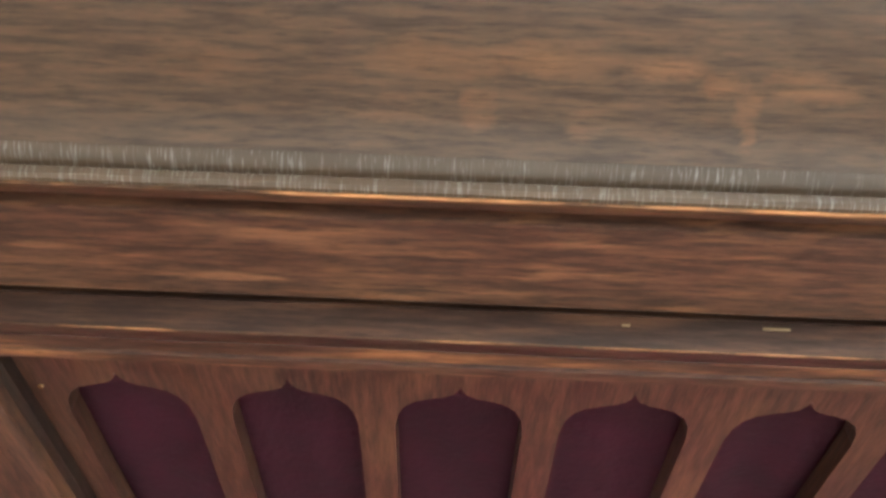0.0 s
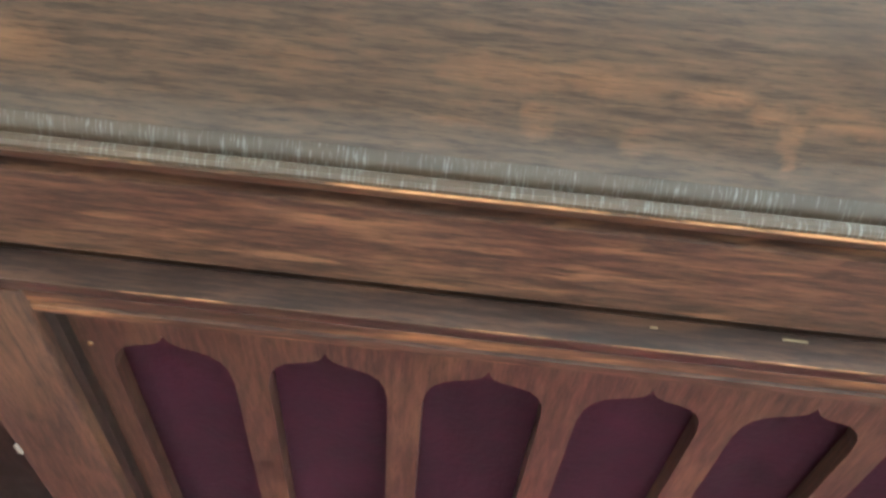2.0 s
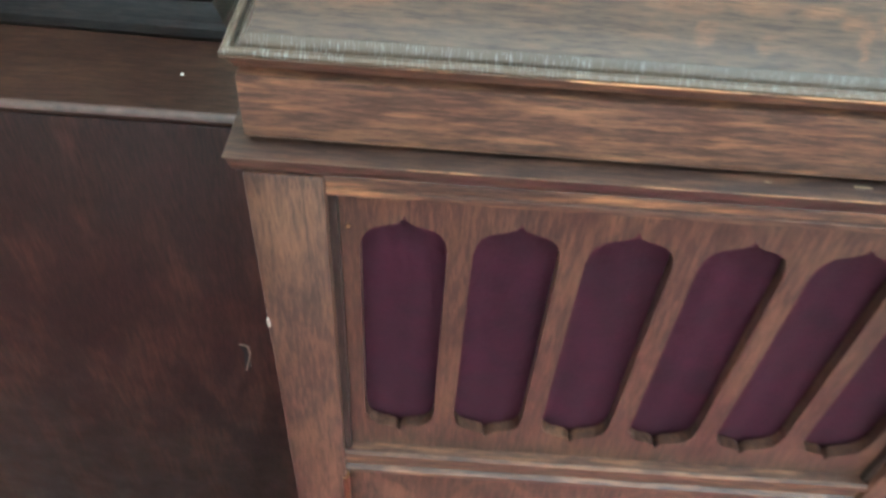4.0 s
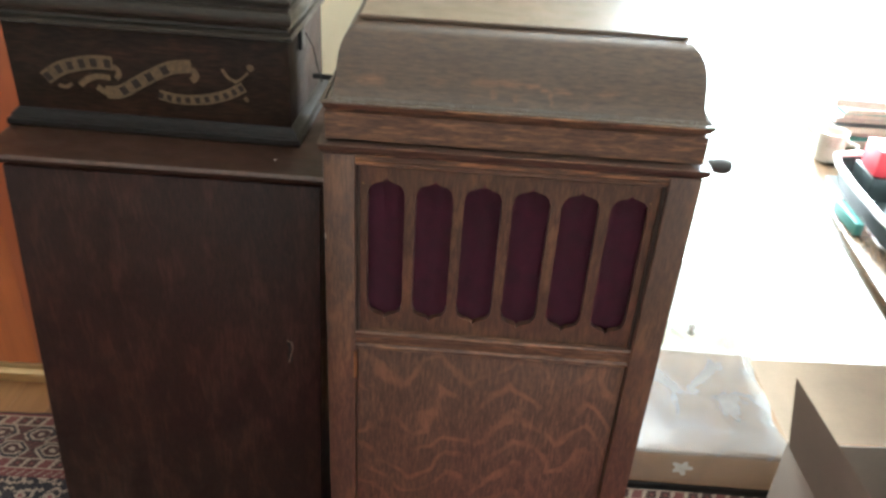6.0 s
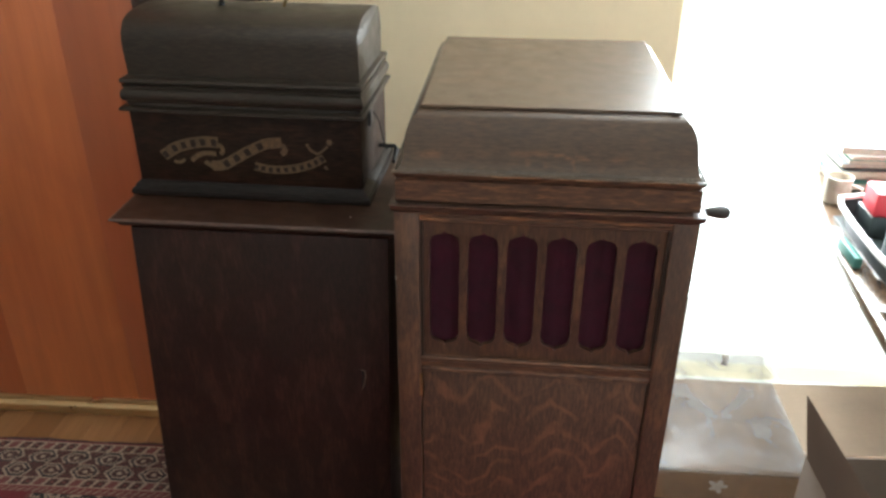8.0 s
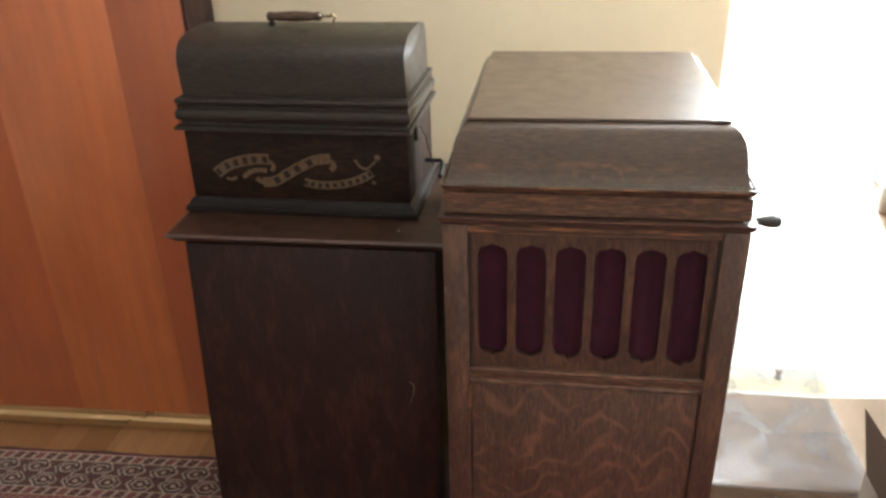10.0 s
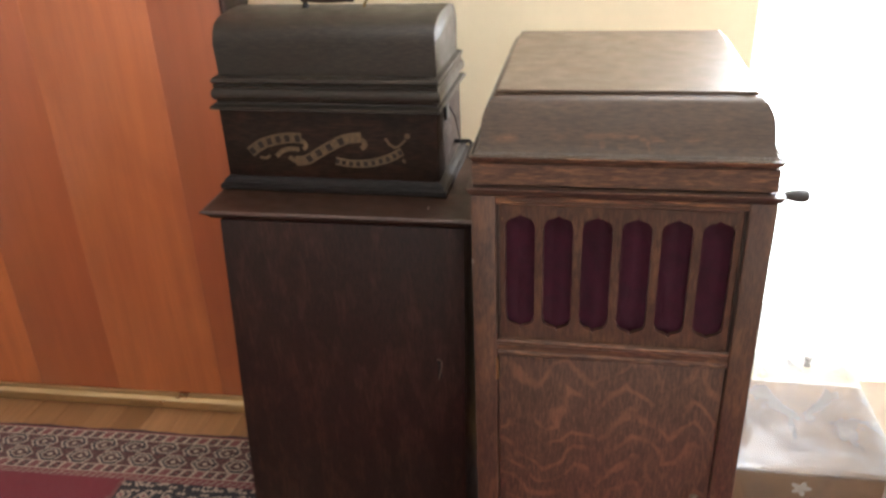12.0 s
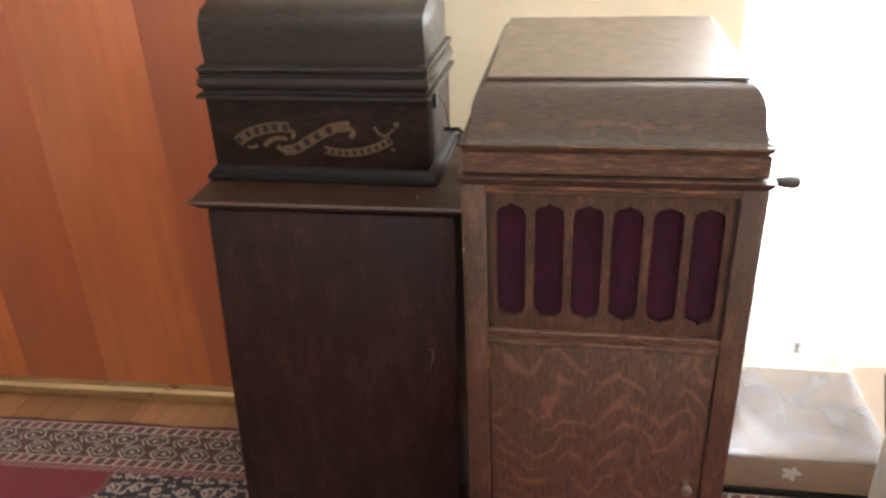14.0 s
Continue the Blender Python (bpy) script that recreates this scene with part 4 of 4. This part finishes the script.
    for k in range(3):
        bm = bmesh.new()
        n = 8
        a0 = 0.712 + 0.014 * k
        ra = [bm.verts.new((a0 + 0.006 * k - 0.003 * i / n, 0.135 - 0.145 * i / n - 0.012 * k, z + 0.0015 + 0.004 * k + 0.006 * math.sin(i * 0.8 + k))) for i in range(n + 1)]
        rb = [bm.verts.new((a0 + 0.21, 0.125 - 0.15 * i / n - 0.012 * k, z + 0.0015 + 0.004 * k + 0.005 * math.sin(i * 0.6 + k + 1))) for i in range(n + 1)]
        for i in range(n):
            bm.faces.new((ra[i], ra[i + 1], rb[i + 1], rb[i]))
        bmesh.ops.translate(bm, verts=bm.verts, vec=(0, 0, 0.005))
        bmesh.ops.solidify(bm, geom=bm.faces[:], thickness=0.0006)
        solo("paper_sheet", bm, PAPER, "curled white sheet of paper on the table", "paper", base=(a0 + 0.1, 0.06, z + 0.004), group="papers on the table")


table_clutter()


def small_things_before_the_tray():
    z = TABLE_Z
    solo("teal_card", box(0.718, 0.733, 0.275, 0.365, z, z + 0.022, 0.003), TEAL, "folded teal card standing beside the tray", "card", base=(0.725, 0.32, z))
    rng = random.Random(11)
    for x, y, mat, label in ((0.775, 0.105, PINK, "crumpled pink wrapper before the tray"), (0.822, 0.085, RED, "crumpled red wrapper before the tray"), (0.748, 0.120, PAPER, "crumpled white tissue before the tray")):
        bm = bmesh.new()
        bmesh.ops.create_icosphere(bm, subdivisions=2, radius=0.020)
        for v in bm.verts:
            v.co *= rng.uniform(0.7, 1.15)
            v.co.z = max(v.co.z * 0.6, -0.009)
        bmesh.ops.translate(bm, verts=bm.verts, vec=(x, y, z + 0.026))
        solo("wrapper", bm, mat, label, "wrapper", base=(x, y, z + 0.017), group="wrappers on the table")


small_things_before_the_tray()

# the table and all that stands on it, a little further from the gramophone
TABLE_THINGS = {"side_table", "tray", "black_box", "red_box", "jar", "bottle_cap", "magazine", "mug", "paper_sheet", "teal_card", "wrapper"}
for ob in list(bpy.data.objects):
    if ob.parent is None and ob.name.split(".")[0] in TABLE_THINGS:
        ob.location.x += 0.018


# ---- floor and rug ----
def rug():
    """Knotted rug: every cell of the weave takes the colour of the border, guard stripes, spandrel or field."""
    x_l, x_r, c = -1.95, 1.25, 0.0039
    nx, fine, coarse = int((x_r - x_l) / c), 165, 60
    tail = 52
    ny = fine + coarse + tail
    steps = np.concatenate([np.full(fine, c), np.full(coarse, 0.022), np.full(tail, c)])
    ys = -np.concatenate([[0.0], np.cumsum(steps)])
    CRIMSON, IVORY, NAVY, ROSE, BROWN = range(5)
    w = (np.arange(nx) + 0.5)[None, :] * np.ones((ny, 1))
    d = (-(ys[1:] + ys[:-1]) / 2 / c)[:, None] * np.ones((1, nx))     # cells in from the far edge
    e = np.minimum(w, nx - w)                                          # cells in from an end
    e = np.minimum(e, -ys[-1] / c - d)
    u = np.minimum(d, e)
    run = np.where(d <= e, w, d)
    col = np.full((ny, nx), CRIMSON)

    def paint(sel, value):
        col[sel] = value

    def guard(lo):
        sel = (u >= lo) & (u < lo + 8)
        k, v = (run + 0.4 * u) % 8, u - lo
        paint(sel, IVORY)
        inner = sel & (v >= 1.4) & (v < 6.6) & (k >= 1) & (k < 6.8)
        paint(inner, ROSE)
        paint(inner & (((run + 0.4 * u) // 8) % 3 != 0), BROWN)
        paint(inner & (np.maximum(np.abs(k - 3.9), np.abs(v - 4)) < 1.1), ROSE)
    paint(u < 2.2, BROWN)
    paint((u >= 2.2) & (u < 3), CRIMSON)
    guard(3)
    # main border: hooked hexagons facing both ways, parted by dark zigzags
    sel = (u >= 11) & (u < 36)
    v = u - 11
    upper = v < 12.5
    q = np.where(upper, run % 23, (run + 11.5) % 23) - 11.5
    vv = np.where(upper, v - 6.2, 18.8 - v)
    hexa = np.maximum(np.abs(vv) * 1.2, np.abs(q + 0.15 * vv) * 0.80 + np.abs(vv) * 0.70)
    paint(sel, BROWN)
    paint(sel & (hexa < 8.4), IVORY)
    paint(sel & (hexa < 7.2), NAVY)
    paint(sel & (hexa < 5.6), IVORY)
    paint(sel & (hexa < 4.3), BROWN)
    paint(sel & (hexa < 5.5) & (q > 0) & (np.abs(vv) < 1.0), BROWN)
    paint(sel & (hexa < 1.7), IVORY)
    paint(sel & (hexa >= 9.2) & (((run + v) % 4) < 1.0), ROSE)
    guard(36)
    paint((u >= 44) & (u < 45.2), CRIMSON)
    sel = (u >= 45.2) & (u < 49)
    paint(sel, ROSE)
    paint(sel & (((run + u) % 5) < 1.6), IVORY)
    # field: crimson ground, navy spandrels with ivory sprigs, cut on the slant
    span = (u >= 50) & (w > 228 - np.maximum(0, (d - 62) // 6) * 5.5) & (d < 170)
    near = np.zeros_like(span)
    near[:, :-3] |= span[:, 3:]
    near[:, 3:] |= span[:, :-3]
    near[:-3, :] |= span[3:, :]
    paint((u >= 49) & near & ~span, ROSE)
    paint(span, NAVY)
    row = d // 14
    cx, cd = (w + np.where(row % 2 == 0, 0, 8)) % 16 - 8, d % 14 - 7
    r, th = np.hypot(cx, cd), np.arctan2(cd, cx)
    turn = (w // 16) * 1.7 + row * 2.3
    paint(span & (np.abs(r - 4.6 - 1.6 * np.sin(2 * th + turn)) < 0.85) & (np.sin(th + turn) > -0.55), IVORY)
    paint(span & (r < 2.6), IVORY)
    paint(span & (r < 1.5), CRIMSON)
    paint(span & (np.hypot(np.abs(cx) - 6.5, np.abs(cd) - 4.5) < 1.3), IVORY)
    xs = x_l + np.arange(nx + 1) * c
    gx, gy = np.meshgrid(xs, ys)
    gz = 0.0075 + 0.0008 * np.sin(gx * 9 + 2 * np.sin(gy * 7)) + 0.0006 * np.sin(gy * 13)
    edge = (0.0022 * np.sin(gx * 21) + 0.0012 * np.sin(gx * 67 + 1)) * (gy > -0.004)
    verts = np.stack([gx, gy + edge, gz], -1).reshape(-1, 3)
    idx = np.arange((nx + 1) * (ny + 1)).reshape(ny + 1, nx + 1)
    quads = np.stack([idx[1:, :-1], idx[1:, 1:], idx[:-1, 1:], idx[:-1, :-1]], -1).reshape(-1, 4)
    # hem that closes the far edge down to the floor
    n0 = len(verts)
    hem = verts[: nx + 1].copy()
    hem[:, 2] = 0.001
    verts = np.concatenate([verts, hem])
    hemq = np.stack([np.arange(nx), np.arange(nx) + 1, n0 + np.arange(nx) + 1, n0 + np.arange(nx)], -1)
    me = bpy.data.meshes.new("rug")
    me.from_pydata(verts.tolist(), [], np.concatenate([quads, hemq]).tolist())
    for m in RUG_COLOURS:
        me.materials.append(m)
    me.polygons.foreach_set("material_index", np.concatenate([col.reshape(-1), np.full(nx, BROWN)]).astype(np.int32))
    me.update()
    ob = new("rug", me)
    ob.matrix_basis = pose(0.0, 0.512, 0.0, 0, 0, 2.0)
    tagged(ob, "crimson knotted rug with navy and ivory patterned border", "rug")


rug()


def floor():
    f = solo("floor", box(ROOM_X0, ROOM_X1, ROOM_Y0, WALL_Y, -0.12, -0.0135), TABLE_WOOD, "warm oak plank floor", "floor", "structure")
    w = 0.0902
    meshes = {n: finish("plank", box(0.0006, w - 0.0006, 0.0006, n - 0.0006, -0.013, -0.0008, 0.0008, segs=1), PARQUET) for n in (0.5, 1.0)}
    for i in range(int((ROOM_X1 - ROOM_X0) / w)):
        y = ROOM_Y0
        for n in (1.0,) * 4 if i % 2 else (0.5, 1.0, 1.0, 1.0, 0.5):
            ob = new("plank", meshes[n])
            ob.parent = f
            ob.location = (ROOM_X0 + i * w, y, 0.0)
            y += n


floor()
